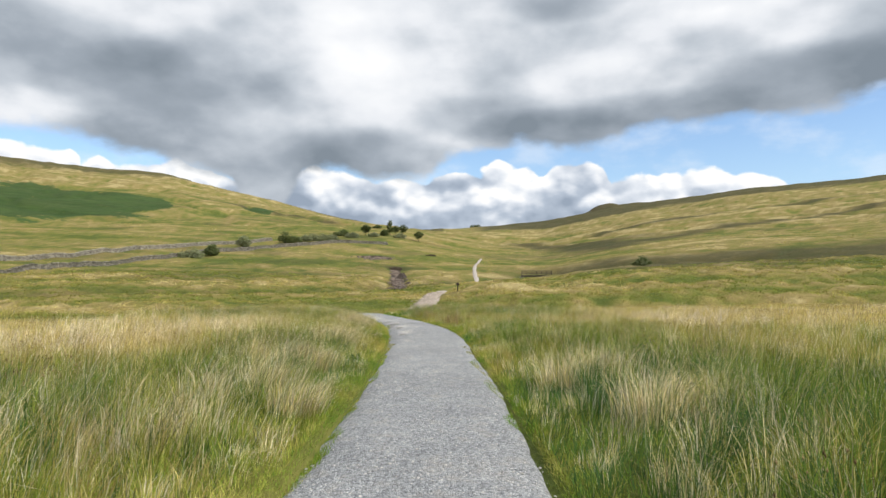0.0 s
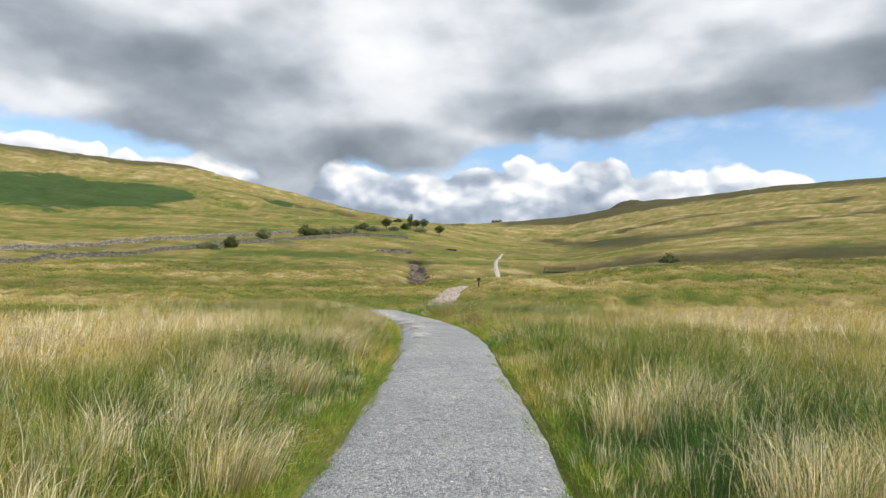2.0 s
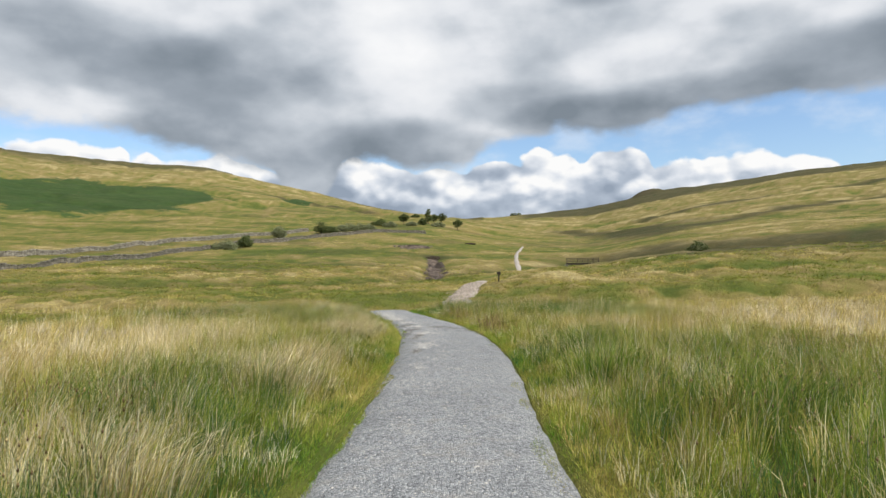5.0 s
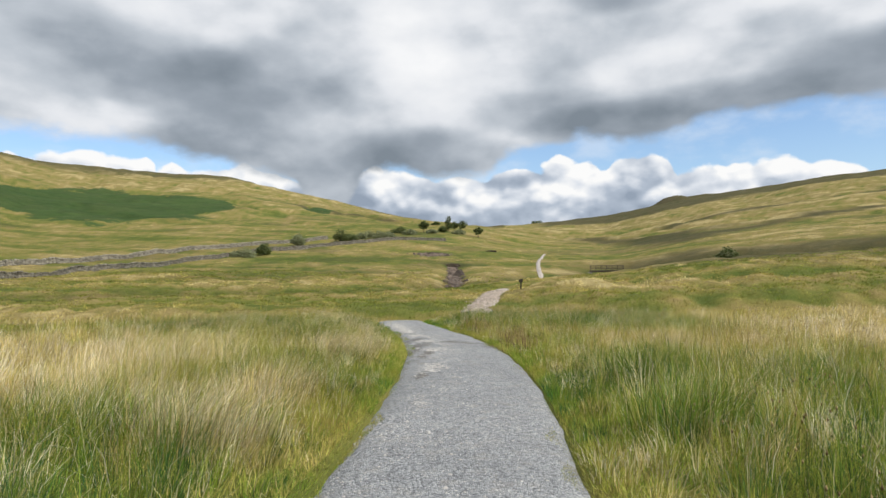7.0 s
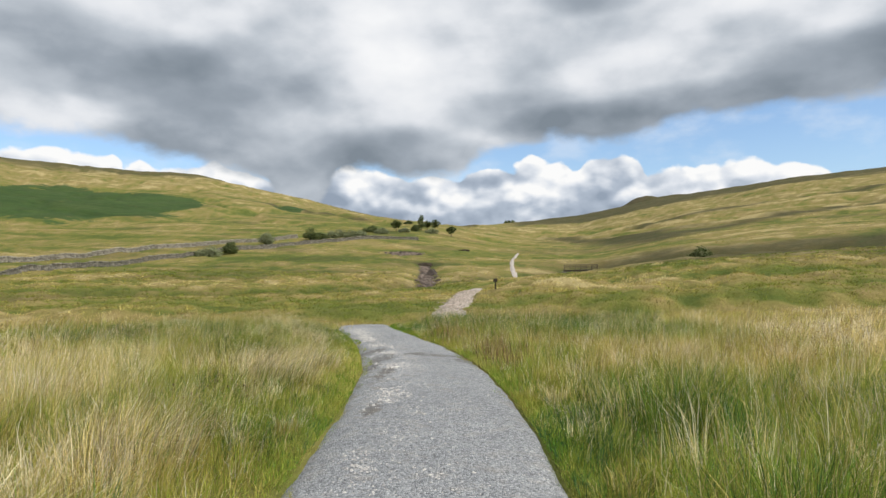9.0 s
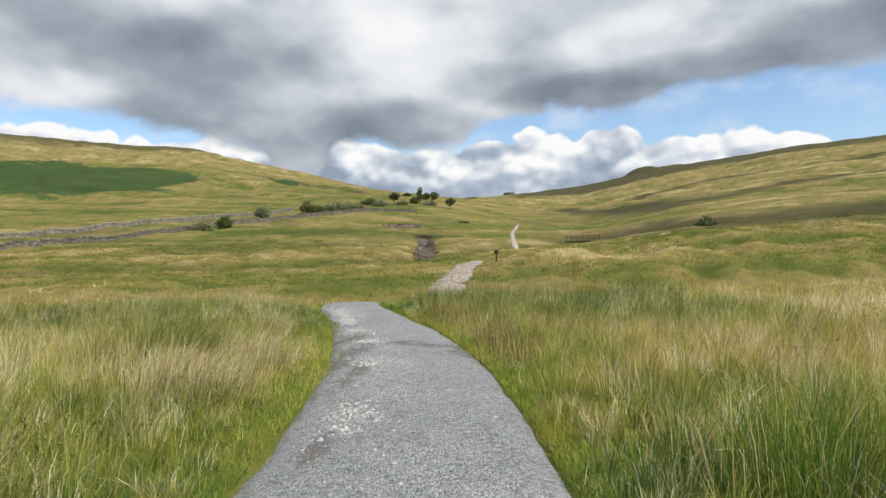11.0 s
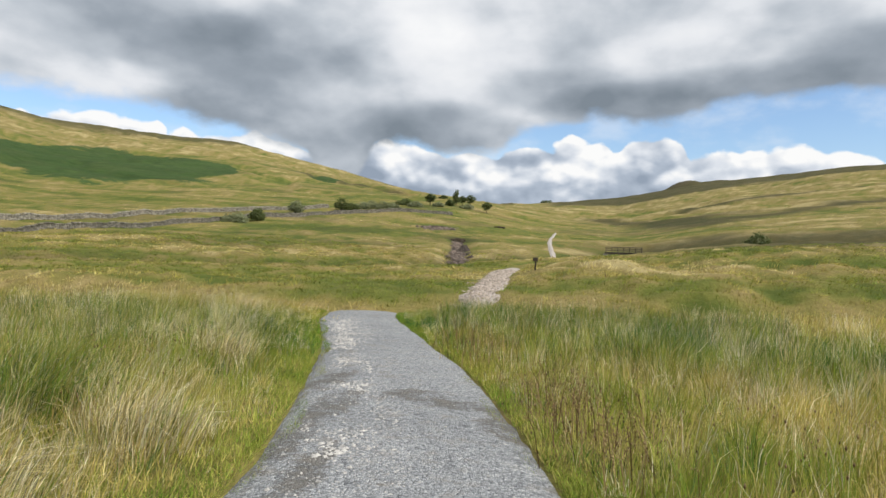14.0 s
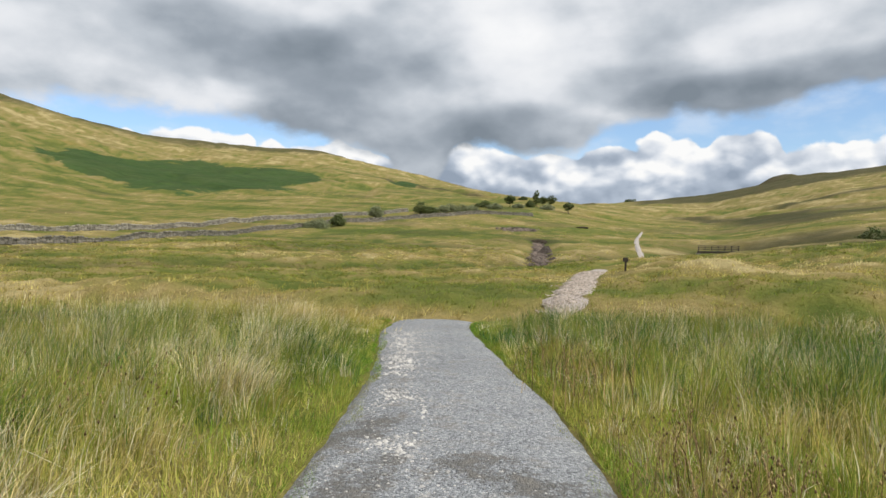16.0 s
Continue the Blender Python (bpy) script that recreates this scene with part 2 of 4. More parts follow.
def land(x, y, detail=True):
    """Height of the ground at x, y."""
    x, y = np.asarray(x, float), np.asarray(y, float)
    r, a = np.hypot(x, y) + 1e-6, np.degrees(np.arctan2(x, y))
    fi = np.clip((np.log(np.maximum(r, 52)) - _fr[0]) / (_fr[1] - _fr[0]), 0, 119.999)
    ai = np.clip((a + 180) / 0.5, 0, 719.999)
    i, j = ai.astype(int), fi.astype(int)
    u, v = ai - i, fi - j
    e = (_grid[i, j] * (1 - u) + _grid[i + 1, j] * u) * (1 - v) + (_grid[i, j + 1] * (1 - u) + _grid[i + 1, j + 1] * u) * v
    far = EYE0 + np.minimum(r, 1600) * np.tan(np.radians(e)) - np.maximum(r - 1600, 0) * 0.03
    near = -0.03 * y
    z = near + (far - near) * sstep(r, 38, 54)
    d = np.abs(x - path_x(y))
    # shallow bank beside the path, soft swells in the grass
    side = sstep(d, 1.0, 3.2) * (1 - sstep(r, 45, 60))
    z = z + side * (0.10 + 0.16 * (fnoise(x, y, 4.0) - 0.5))
    # the dip past the brow, the gully across the left, the stream cut, the ravine by the bridge
    z = z - 2.2 * np.exp(-((y - 47.3 - 0.05 * x) / 4.2) ** 2) * (1 - sstep(np.abs(x + 2), 22, 48))
    z = z - 0.9 * np.exp(-(near_segment(x, y, -70, 66, -14, 92) / 6.0) ** 2)
    z = z - 1.1 * np.exp(-(near_segment(x, y, -6.6, 100, -10.8, 146) / 2.6) ** 2)
    z = z + 1.0 * np.exp(-(np.hypot(x - 5.5, (y - 67) * 0.7) / 4.6) ** 2)
    z = z - 1.3 * np.exp(-(near_segment(x, y, -9.5, 96, 24, 150) / 5.0) ** 2)
    z = z - 2.2 * np.exp(-(near_segment(x, y, 24, 150, 62, 135) / 8.0) ** 2)
    z = z + 0.9 * np.exp(-(near_segment(x, y, 26, 80, 64, 74) / 12.0) ** 2)
    knoll = np.exp(-(np.hypot((x - 378) / 30, (y - 1510) / 60)) ** 4)
    z = z + knoll * (7 + 9 * fnoise(x, y, 26, 1)) + 5 * np.exp(-(np.hypot((x - 425) / 50, (y - 1510) / 60)) ** 4)
    if detail:
        m = sstep(r, 40, 60) * np.where(y < 82, sstep(d, 1.0, 3.5), 1.0)
        z = z + m * ((0.85 * (fnoise(x, y, 3.0, 1) - 0.5) + 0.42 * (vnoise(x, y, 1.3, 4) - 0.5) * (1 - sstep(r, 90, 110))) * (1 - sstep(r, 150, 260)) + 1.25 * (fnoise(x * 0.55, y, 15, 2) - 0.5) * sstep(r, 60, 120))
        z = z + sstep(r, 180, 400) * 11.0 * (fnoise(x, y, 90, 3) - 0.5) * np.clip(r / 900, 0.2, 1)
        fold = np.abs(2 * fnoise(x + 0.4 * y, y * 0.6, 46, 1) - 1)
        z = z - sstep(r, 240, 400) * 2.2 * np.exp(-(fold / 0.13) ** 2) * (1 - sstep(r, 900, 1200))
        step_ = fnoise(x * 0.35, y, 34, 4)
        z = z + (0.35 + 0.65 * sstep(x, -20, 10)) * sstep(r, 100, 260) * 1.1 * sstep(step_, 0.46, 0.54) * (1 - sstep(r, 700, 1000))
    return z - 0.09 * (1 - sstep(d - half_at(y), -0.12, 0.10)) * (1 - sstep(r, 75, 85))


# what grows where, 0 to 1, with some cloud shade put into the colour
def dryness(x, y):
    """How much of the grass is straw."""
    r = np.hypot(x, y)
    d = 0.30 + np.where(r < 45, 0.55, 0.9) * (fnoise(x, y * 1.8, 9.0, 4) - 0.5) + (0.5 + 0.5 * sstep(r, 44, 54)) * (fnoise(x, y, 2.2, 1) - 0.5)
    field = sstep(-x, 4.0, 7.5) * sstep(y - 0.55 * np.maximum(-x - 6, 0), 7, 15) * np.maximum(1 - sstep(y, 23, 30), 0.6 * np.exp(-((y - 39 - 0.1 * x) / 2.2) ** 2)) * (1 - sstep(r, 46, 58)) * (1 - 0.7 * sstep(fnoise(x, y, 7.0, 2), 0.55, 0.72))
    band = sstep(x, 5.5, 9) * sstep(y, 18.5, 23) * (1 - sstep(y, 40, 48))
    d = d + 0.65 * field + 0.55 * band
    d = d - 0.10 * sstep(-x, 8, 30) * sstep(r, 50, 70) - 0.05 * sstep(x, 20, 60) * sstep(r, 70, 100)
    lush = np.exp(-(np.hypot((x + 9) / 9, (y - 58) / 7)) ** 2)
    d = d + 1.0 * (fnoise(x * 0.28 + 0.3 * y, y, 9, 2) - 0.5) * sstep(r, 46, 60)
    up = 0.20 * sstep(r, 42, 52) * (1 - 0.5 * sstep(r, 130, 200)) + 0.07 * sstep(r, 200, 420) - 0.02 * sstep(-x, 10, 60) * sstep(r, 230, 330) + 0.10 * sstep(x, 20, 90) * sstep(r, 60, 120) + 0.06 * sstep(x, 30, 120) * sstep(r, 220, 400)
    # dark green rush patch, widened and deepened to paint the cloud shadow over it
    rushes = np.exp(-(np.hypot((x - 4.0) / 2.8, (y - 5.6) / 4.0)) ** 2)
    up = up + 0.24 * sstep(r, 500, 600) * sstep(-x, 60, 120)
    # the 0.20 term greens the right mound to paint in passing cloud shade
    return np.clip(d + up - 0.20 * sstep(x, 4, 12) * sstep(r, 46, 56) * (1 - sstep(r, 110, 150)) - 0.22 * lush - 0.9 * rushes, 0, 1)


def straw_field(x, y):
    r = np.hypot(x, y)
    field = sstep(-x, 4.0, 7.5) * sstep(y - 0.55 * np.maximum(-x - 6, 0), 7, 15) * np.maximum(1 - sstep(y, 23, 30), 0.6 * np.exp(-((y - 39 - 0.1 * x) / 2.2) ** 2)) * (1 - sstep(r, 46, 58))
    band = sstep(x, 5.5, 9) * sstep(y, 18.5, 23) * (1 - sstep(y, 42, 50))
    return np.maximum(field * (1 - 0.8 * sstep(fnoise(x, y, 7.0, 2), 0.55, 0.72)), band)


def bracken(x, y):
    """The dark green fern on the hill, and the small patch beside it."""
    w, h = 90 * (fnoise(x, y, 70, 1) - 0.5), 40 * (fnoise(x, y, 22, 2) - 0.5)
    r, a = np.hypot(x, y), np.degrees(np.arctan2(x, y))
    t = np.clip((a + 43) / 20, 0, 1)
    mid, half = 452 - 35 * t, 138 * np.sqrt(np.clip(t * 2.2, 0.04, 1)) * (1 - 0.3 * t) * np.sqrt(np.clip((1.02 - t) * 3.2, 0, 1))
    p = sstep(half - np.abs(r - mid + w + h), -20, 20) * sstep(a, -44.5, -43.3) * (1 - sstep(a + 0.04 * h, -23.3, -22.4))
    q = 1 - sstep(np.hypot((a + 16.2) / 1.5, (r - 470 + h) / 26), 0.7, 1.1)
    notch = 1 - sstep(np.hypot((a + 28.3) / 1.3, (r - 585 + 0.6 * w) / 95), 0.6, 1.0)
    return np.clip(p - notch + q, 0, 1)


def dark_ground(x, y):
    """Dark heather and rush: gully sides, the slope behind the bridge, the ridge tops; also a cloud shadow painted on
    the right slope.
    """
    r, a = np.hypot(x, y), np.degrees(np.arctan2(x, y))
    n = fnoise(x, y, 24, 5)
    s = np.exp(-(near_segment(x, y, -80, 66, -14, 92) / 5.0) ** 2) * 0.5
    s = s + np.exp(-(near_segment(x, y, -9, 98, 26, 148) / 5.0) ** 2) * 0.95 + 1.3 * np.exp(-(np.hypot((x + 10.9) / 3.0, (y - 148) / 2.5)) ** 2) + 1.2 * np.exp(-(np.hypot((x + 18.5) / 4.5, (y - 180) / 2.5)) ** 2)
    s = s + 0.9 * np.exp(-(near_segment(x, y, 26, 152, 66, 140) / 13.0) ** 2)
    # cloud shadow across the right slope, painted as a dark band
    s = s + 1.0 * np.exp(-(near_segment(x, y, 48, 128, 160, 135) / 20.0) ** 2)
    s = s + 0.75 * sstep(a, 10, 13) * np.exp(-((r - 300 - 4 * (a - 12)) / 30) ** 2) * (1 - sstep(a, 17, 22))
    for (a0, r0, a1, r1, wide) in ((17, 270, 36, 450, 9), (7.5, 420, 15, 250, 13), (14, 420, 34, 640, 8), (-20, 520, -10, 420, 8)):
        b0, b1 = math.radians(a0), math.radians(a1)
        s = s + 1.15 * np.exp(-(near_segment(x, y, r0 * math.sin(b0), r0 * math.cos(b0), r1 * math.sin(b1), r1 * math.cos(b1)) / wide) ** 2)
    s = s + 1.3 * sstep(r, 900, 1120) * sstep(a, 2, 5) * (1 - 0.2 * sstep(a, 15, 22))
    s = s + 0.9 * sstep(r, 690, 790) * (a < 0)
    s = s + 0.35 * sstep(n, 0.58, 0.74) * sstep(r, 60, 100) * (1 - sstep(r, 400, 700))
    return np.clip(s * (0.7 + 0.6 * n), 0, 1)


# ---- materials ----
def material(name):
    m = bpy.data.materials.new(name)
    m.use_nodes = True
    return m, Nodes(m.node_tree)


def finish(g, color, rough=0.9, bump=None, dist=0.02, strength=0.6, metal=0.0, spec=0.3):
    p = g.add("ShaderNodeBsdfPrincipled")
    g.put(p.inputs["Base Color"], color), g.put(p.inputs["Roughness"], rough), g.put(p.inputs["Metallic"], metal)
    g.put(p.inputs["Specular IOR Level"], spec)
    if bump is not None:
        b = g.add("ShaderNodeBump")
        g.put(b.inputs["Strength"], strength), g.put(b.inputs["Distance"], dist), g.put(b.inputs["Height"], bump)
        g.tree.links.new(b.outputs[0], p.inputs["Normal"])
    out = g.add("ShaderNodeOutputMaterial")
    g.tree.links.new(p.outputs[0], out.inputs[0])
    return p


def attr(g, name):
    return g.add("ShaderNodeAttribute", attribute_name=name).outputs["Fac"]


def spot(g):
    return g.add("ShaderNodeTexCoord").outputs["Object"]


def moor_material():
    m, g = material("moor_grassland")
    at = spot(g)
    n0 = g.noise(at, 0.035, 6, 0.6)
    n1 = g.noise(at, 0.35, 6, 0.65)
    n2 = g.noise(at, 3.0, 6, 0.7)
    # streaks that lie along the slope
    mp = g.add("ShaderNodeMapping")
    g.put(mp.inputs[0], at)
    mp.inputs["Scale"].default_value = (0.035, 0.07, 0.05)
    mp.inputs["Rotation"].default_value = (0, 0, 0.35)
    st = g.noise(mp.outputs[0], 1.0, 8, 0.66, distortion=1.6)
    dry = g.math("ADD", attr(g, "dry"), g.math("MULTIPLY", g.math("SUBTRACT", n1, 0.5), 0.7))
    dry = g.math("ADD", dry, g.math("MULTIPLY", g.math("SUBTRACT", st, 0.5), 0.5))
    dry = g.math("ADD", dry, g.math("MULTIPLY", g.math("SUBTRACT", n0, 0.42), 0.75))
    col = g.ramp(dry, [(0.0, (0.08, 0.106, 0.021)), (0.25, (0.146, 0.153, 0.036)), (0.5, (0.217, 0.185, 0.06)), (0.75, (0.27, 0.21, 0.085)), (1.0, (0.40, 0.325, 0.155))])
    rust = g.step(n0, 0.6, 0.72, 0.0, 0.35)
    col = g.mix(rust, col, (0.30, 0.19, 0.055))
    # dark olive for heather and peat, and for the painted cloud shadow
    col = g.mix(g.math("MULTIPLY", attr(g, "dark_ground"), g.step(n1, 0.25, 0.7, 0.65, 1.0)), col, g.mix(g.step(n1, 0.3, 0.7), (0.028, 0.026, 0.016), (0.066, 0.062, 0.029)))
    fern = g.step(g.math("ADD", attr(g, "bracken"), g.math("ADD", g.math("MULTIPLY", g.math("SUBTRACT", n1, 0.5), 1.0), g.math("MULTIPLY", g.math("SUBTRACT", st, 0.5), 2.6))), 0.40, 0.58)
    col = g.mix(g.math("MULTIPLY", fern, 0.93), col, g.mix(g.step(g.math("ADD", g.math("MULTIPLY", st, 0.7), g.math("MULTIPLY", n1, 0.3)), 0.35, 0.65), (0.016, 0.045, 0.013), (0.042, 0.088, 0.024)))
    col = g.mix(g.math("MULTIPLY", attr(g, "scree"), g.step(n2, 0.35, 0.5, 0.55, 1.0)), col, g.mix(n2, (0.03, 0.022, 0.018), (0.11, 0.083, 0.07)))
    grain = g.math("ADD", g.math("MULTIPLY", n2, 0.5), g.math("MULTIPLY", n1, 0.7))
    col = g.mix(g.step(n2, 0.3, 0.7, 0.35, 0.0), col, (0.05, 0.06, 0.015))
    finish(g, col, 0.95, grain, 0.35, 0.9, spec=0.1)
    return m


def blade_material(name, stops, gloss=0.55, glow=0.35):
    m, g = material(name)
    col = g.ramp(attr(g, "dry"), stops)
    tip = attr(g, "along")
    rust = g.math("MULTIPLY", g.step(g.noise(spot(g), 0.22, 3), 0.42, 0.62, 0.22, 0.75), g.math("MULTIPLY", g.step(attr(g, "dry"), 0.55, 0.9, 1.0, 0.3), g.step(attr(g, "dry"), 0.08, 0.34, 0.15, 1.0)))
    col = g.mix(g.math("MULTIPLY", g.math("POWER", tip, 1.6), rust), col, (0.42, 0.245, 0.07))
    s = g.add("ShaderNodeHueSaturation")
    g.put(s.inputs["Value"], g.math("ADD", 0.36, g.math("MULTIPLY", attr(g, "shade"), 1.32))), g.put(s.inputs["Color"], col)
    g.put(s.inputs["Hue"], g.math("ADD", 0.485, g.math("MULTIPLY", attr(g, "shade"), 0.03)))
    p = g.add("ShaderNodeBsdfPrincipled")
    g.put(p.inputs["Base Color"], s.outputs[0]), g.put(p.inputs["Roughness"], gloss), g.put(p.inputs["Specular IOR Level"], 0.12)
    t = g.add("ShaderNodeBsdfTranslucent")
    g.put(t.inputs[0], s.outputs[0])
    mx = g.add("ShaderNodeMixShader")
    g.put(mx.inputs[0], glow)
    g.tree.links.new(p.outputs[0], mx.inputs[1]), g.tree.links.new(t.outputs[0], mx.inputs[2])
    out = g.add("ShaderNodeOutputMaterial")
    g.tree.links.new(mx.outputs[0], out.inputs[0])
    return m


def gravel_material():
    m, g = material("crushed_limestone")
    at = spot(g)
    v = g.add("ShaderNodeTexVoronoi")
    g.put(v.inputs["Vector"], at), g.put(v.inputs["Scale"], 70.0)
    sep = g.add("ShaderNodeSeparateColor")
    g.put(sep.inputs[0], v.outputs["Color"])
    chip = g.math("POWER", sep.outputs[0], 2.2)
    n0, n1, n2 = g.noise(at, 0.55, 5, 0.6), g.noise(at, 4.0, 5, 0.6), g.noise(at, 26.0, 4, 0.6)
    lum = g.math("ADD", g.math("MULTIPLY", g.math("MULTIPLY", chip, g.step(n0, 0.35, 0.65, 0.55, 1.0)), 0.5), g.math("MULTIPLY", n1, 0.30))
    lum = g.math("ADD", lum, g.math("MULTIPLY", n2, 0.28))
    grit = g.add("ShaderNodeTexVoronoi")
    g.put(grit.inputs["Vector"], at), g.put(grit.inputs["Scale"], 34.0)
    sep2 = g.add("ShaderNodeSeparateColor")
    g.put(sep2.inputs[0], grit.outputs["Color"])
    lum = g.math("ADD", lum, g.math("MULTIPLY", g.math("SUBTRACT", sep2.outputs[1], 0.5), 0.24))
    col = g.ramp(lum, [(0.15, (0.13, 0.137, 0.147)), (0.42, (0.31, 0.322, 0.336)), (0.68, (0.44, 0.452, 0.466)), (0.92, (0.68, 0.68, 0.68))])
    damp = g.step(g.math("ADD", attr(g, "worn"), g.math("MULTIPLY", g.math("SUBTRACT", g.math("ADD", g.math("MULTIPLY", n1, 0.5), g.math("MULTIPLY", n2, 0.5)), 0.5), 4.6)), 0.5, 1.2, 0.0, 0.85)
    col = g.mix(damp, col, g.mix(n2, (0.075, 0.07, 0.062), (0.17, 0.16, 0.145)))
    col = g.mix(g.math("MULTIPLY", g.step(n1, 0.5, 0.7), 0.35), col, (0.30, 0.27, 0.23))
    col = g.mix(g.math("MULTIPLY", attr(g, "pale"), 0.75), col, g.mix(n2, (0.30, 0.245, 0.20), (0.56, 0.48, 0.42)))
    h = g.math("ADD", g.math("MULTIPLY", g.math("ADD", v.outputs["Distance"], grit.outputs["Distance"]), -0.9), g.math("MULTIPLY", n1, 0.8))
    finish(g, col, 0.88, h, 0.02, 1.0, spec=0.25)
    return m


def stone_material(name, dark, pale, scale=1.5):
    m, g = material(name)
    at = spot(g)
    info = g.add("ShaderNodeObjectInfo")
    n1, n2 = g.noise(at, scale, 6, 0.65), g.noise(at, scale * 9, 5, 0.6)
    isl = g.add("ShaderNodeNewGeometry").outputs["Random Per Island"]
    f = g.math("ADD", g.math("MULTIPLY", n1, 0.6), g.math("MULTIPLY", isl, 0.35))
    f = g.math("ADD", f, g.math("MULTIPLY", g.math("SUBTRACT", info.outputs["Random"], 0.5), 0.3))
    col = g.mix(g.step(f, 0.2, 0.8), dark, pale)
    col = g.mix(g.step(n2, 0.58, 0.72, 0.0, 0.4), col, (0.5, 0.5, 0.46))
    finish(g, col, 0.92, n2, 0.02, 0.6, spec=0.2)
    return m


def leaf_material(name, dark, pale):
    m, g = material(name)
    isl = g.add("ShaderNodeNewGeometry").outputs["Random Per Island"]
    n = g.noise(spot(g), 0.9, 3)
    col = g.mix(g.math("MULTIPLY", g.math("ADD", isl, n), 0.5), dark, pale)
    p = g.add("ShaderNodeBsdfPrincipled")
    g.put(p.inputs["Base Color"], col), g.put(p.inputs["Roughness"], 0.6), g.put(p.inputs["Specular IOR Level"], 0.25)
    t = g.add("ShaderNodeBsdfTranslucent")
    g.put(t.inputs[0], col)
    mx = g.add("ShaderNodeMixShader")
    g.put(mx.inputs[0], 0.25)
    g.tree.links.new(p.outputs[0], mx.inputs[1]), g.tree.links.new(t.outputs[0], mx.inputs[2])
    out = g.add("ShaderNodeOutputMaterial")
    g.tree.links.new(mx.outputs[0], out.inputs[0])
    return m


def wood_material(name, dark, pale):
    m, g = material(name)
    mp = g.add("ShaderNodeMapping")
    g.put(mp.inputs[0], spot(g))
    mp.inputs["Scale"].default_value = (9, 9, 1.2)
    n = g.noise(mp.outputs[0], 2.0, 6, 0.65)
    n2 = g.noise(spot(g), 2.3, 4)
    col = g.mix(g.math("ADD", g.math("MULTIPLY", n, 0.7), g.math("MULTIPLY", n2, 0.3)), dark, pale)
    finish(g, col, 0.85, n, 0.004, 0.5, spec=0.2)
    return m


MOOR = moor_material()
GRAVEL = gravel_material()
RUSH = blade_material("rush_and_grass", [(0.0, (0.045, 0.115, 0.042)), (0.12, (0.125, 0.22, 0.034)), (0.32, (0.275, 0.335, 0.048)), (0.5, (0.40, 0.385, 0.105)), (0.72, (0.60, 0.475, 0.185)), (0.88, (0.72, 0.62, 0.37)), (1.0, (0.86, 0.80, 0.64))], 0.65, 0.45)
MOORGRASS = blade_material("moor_grass", [(0.0, (0.155, 0.21, 0.034)), (0.3, (0.27, 0.285, 0.06)), (0.55, (0.40, 0.35, 0.105)), (0.8, (0.55, 0.455, 0.19)), (1.0, (0.67, 0.575, 0.31))], 0.8, 0.4)
VERGE = blade_material("verge_grass", [(0.0, (0.11, 0.235, 0.022)), (0.35, (0.215, 0.33, 0.04)), (0.7, (0.36, 0.37, 0.085)), (1.0, (0.50, 0.43, 0.17))])
SEED = blade_material("rush_seed", [(0.0, (0.13, 0.085, 0.04)), (1.0, (0.34, 0.25, 0.13))], 0.8, 0.15)
WALLSTONE = stone_material("gritstone", (0.115, 0.107, 0.088), (0.34, 0.315, 0.26))
BEDSTONE = stone_material("stream_stone", (0.02, 0.015, 0.012), (0.18, 0.14, 0.115), 0.8)
BEDPEAT = stone_material("dark_ground", (0.018, 0.014, 0.010), (0.05, 0.038, 0.026), 1.2)
CHIP = stone_material("limestone_chip", (0.20, 0.20, 0.20), (0.56, 0.54, 0.51), 8.0)
RUBBLE = stone_material("tan_rubble", (0.17, 0.14, 0.115), (0.44, 0.375, 0.32), 4.0)
LEAF_DARK = leaf_material("hawthorn_leaf", (0.045, 0.07, 0.024), (0.17, 0.20, 0.07))
LEAF_PALE = leaf_material("willow_leaf", (0.13, 0.155, 0.075), (0.32, 0.34, 0.19))
BARK = wood_material("bark", (0.04, 0.032, 0.025), (0.12, 0.10, 0.08))
TIMBER = wood_material("weathered_timber", (0.05, 0.042, 0.034), (0.15, 0.13, 0.105))
SIGN = wood_material("stained_timber", (0.02, 0.017, 0.014), (0.055, 0.045, 0.035))


# ---- mesh helpers ----
def mesh_from(name, verts, tris, mat, attrs=None, smooth=False):
    me = bpy.data.meshes.new(name)
    verts, tris = np.asarray(verts, np.float32), np.asarray(tris, np.int32)
    me.vertices.add(len(verts)), me.loops.add(tris.size), me.polygons.add(len(tris))
    me.vertices.foreach_set("co", verts.ravel())
    me.loops.foreach_set("vertex_index", tris.ravel())
    k = tris.shape[1]
    me.polygons.foreach_set("loop_start", np.arange(0, tris.size, k, dtype=np.int32))
    me.polygons.foreach_set("loop_total", np.full(len(tris), k, np.int32))
    if smooth:
        me.polygons.foreach_set("use_smooth", np.ones(len(tris), bool))
    for key, val in (attrs or {}).items():
        me.attributes.new(key, "FLOAT", "POINT").data.foreach_set("value", np.asarray(val, np.float32))
    me.materials.append(mat)
    me.update(calc_edges=True)
    return me


def part(name, bm, mat, parent, label=""):
    me = bpy.data.meshes.new(name)
    bm.to_mesh(me), bm.free()
    me.materials.append(mat)
    ob = new(name, me)
    ob.parent = parent
    return tagged(ob, label)


def box(bm, sx, sy, sz, m, bevel=0.0):
    r = bmesh.ops.create_cube(bm, size=1.0, matrix=m @ Matrix.Diagonal((sx, sy, sz, 1)))
    if bevel:
        edges = list({e for v in r["verts"] for e in v.link_edges})
        bmesh.ops.bevel(bm, geom=edges, offset=bevel, segments=1, affect="EDGES")


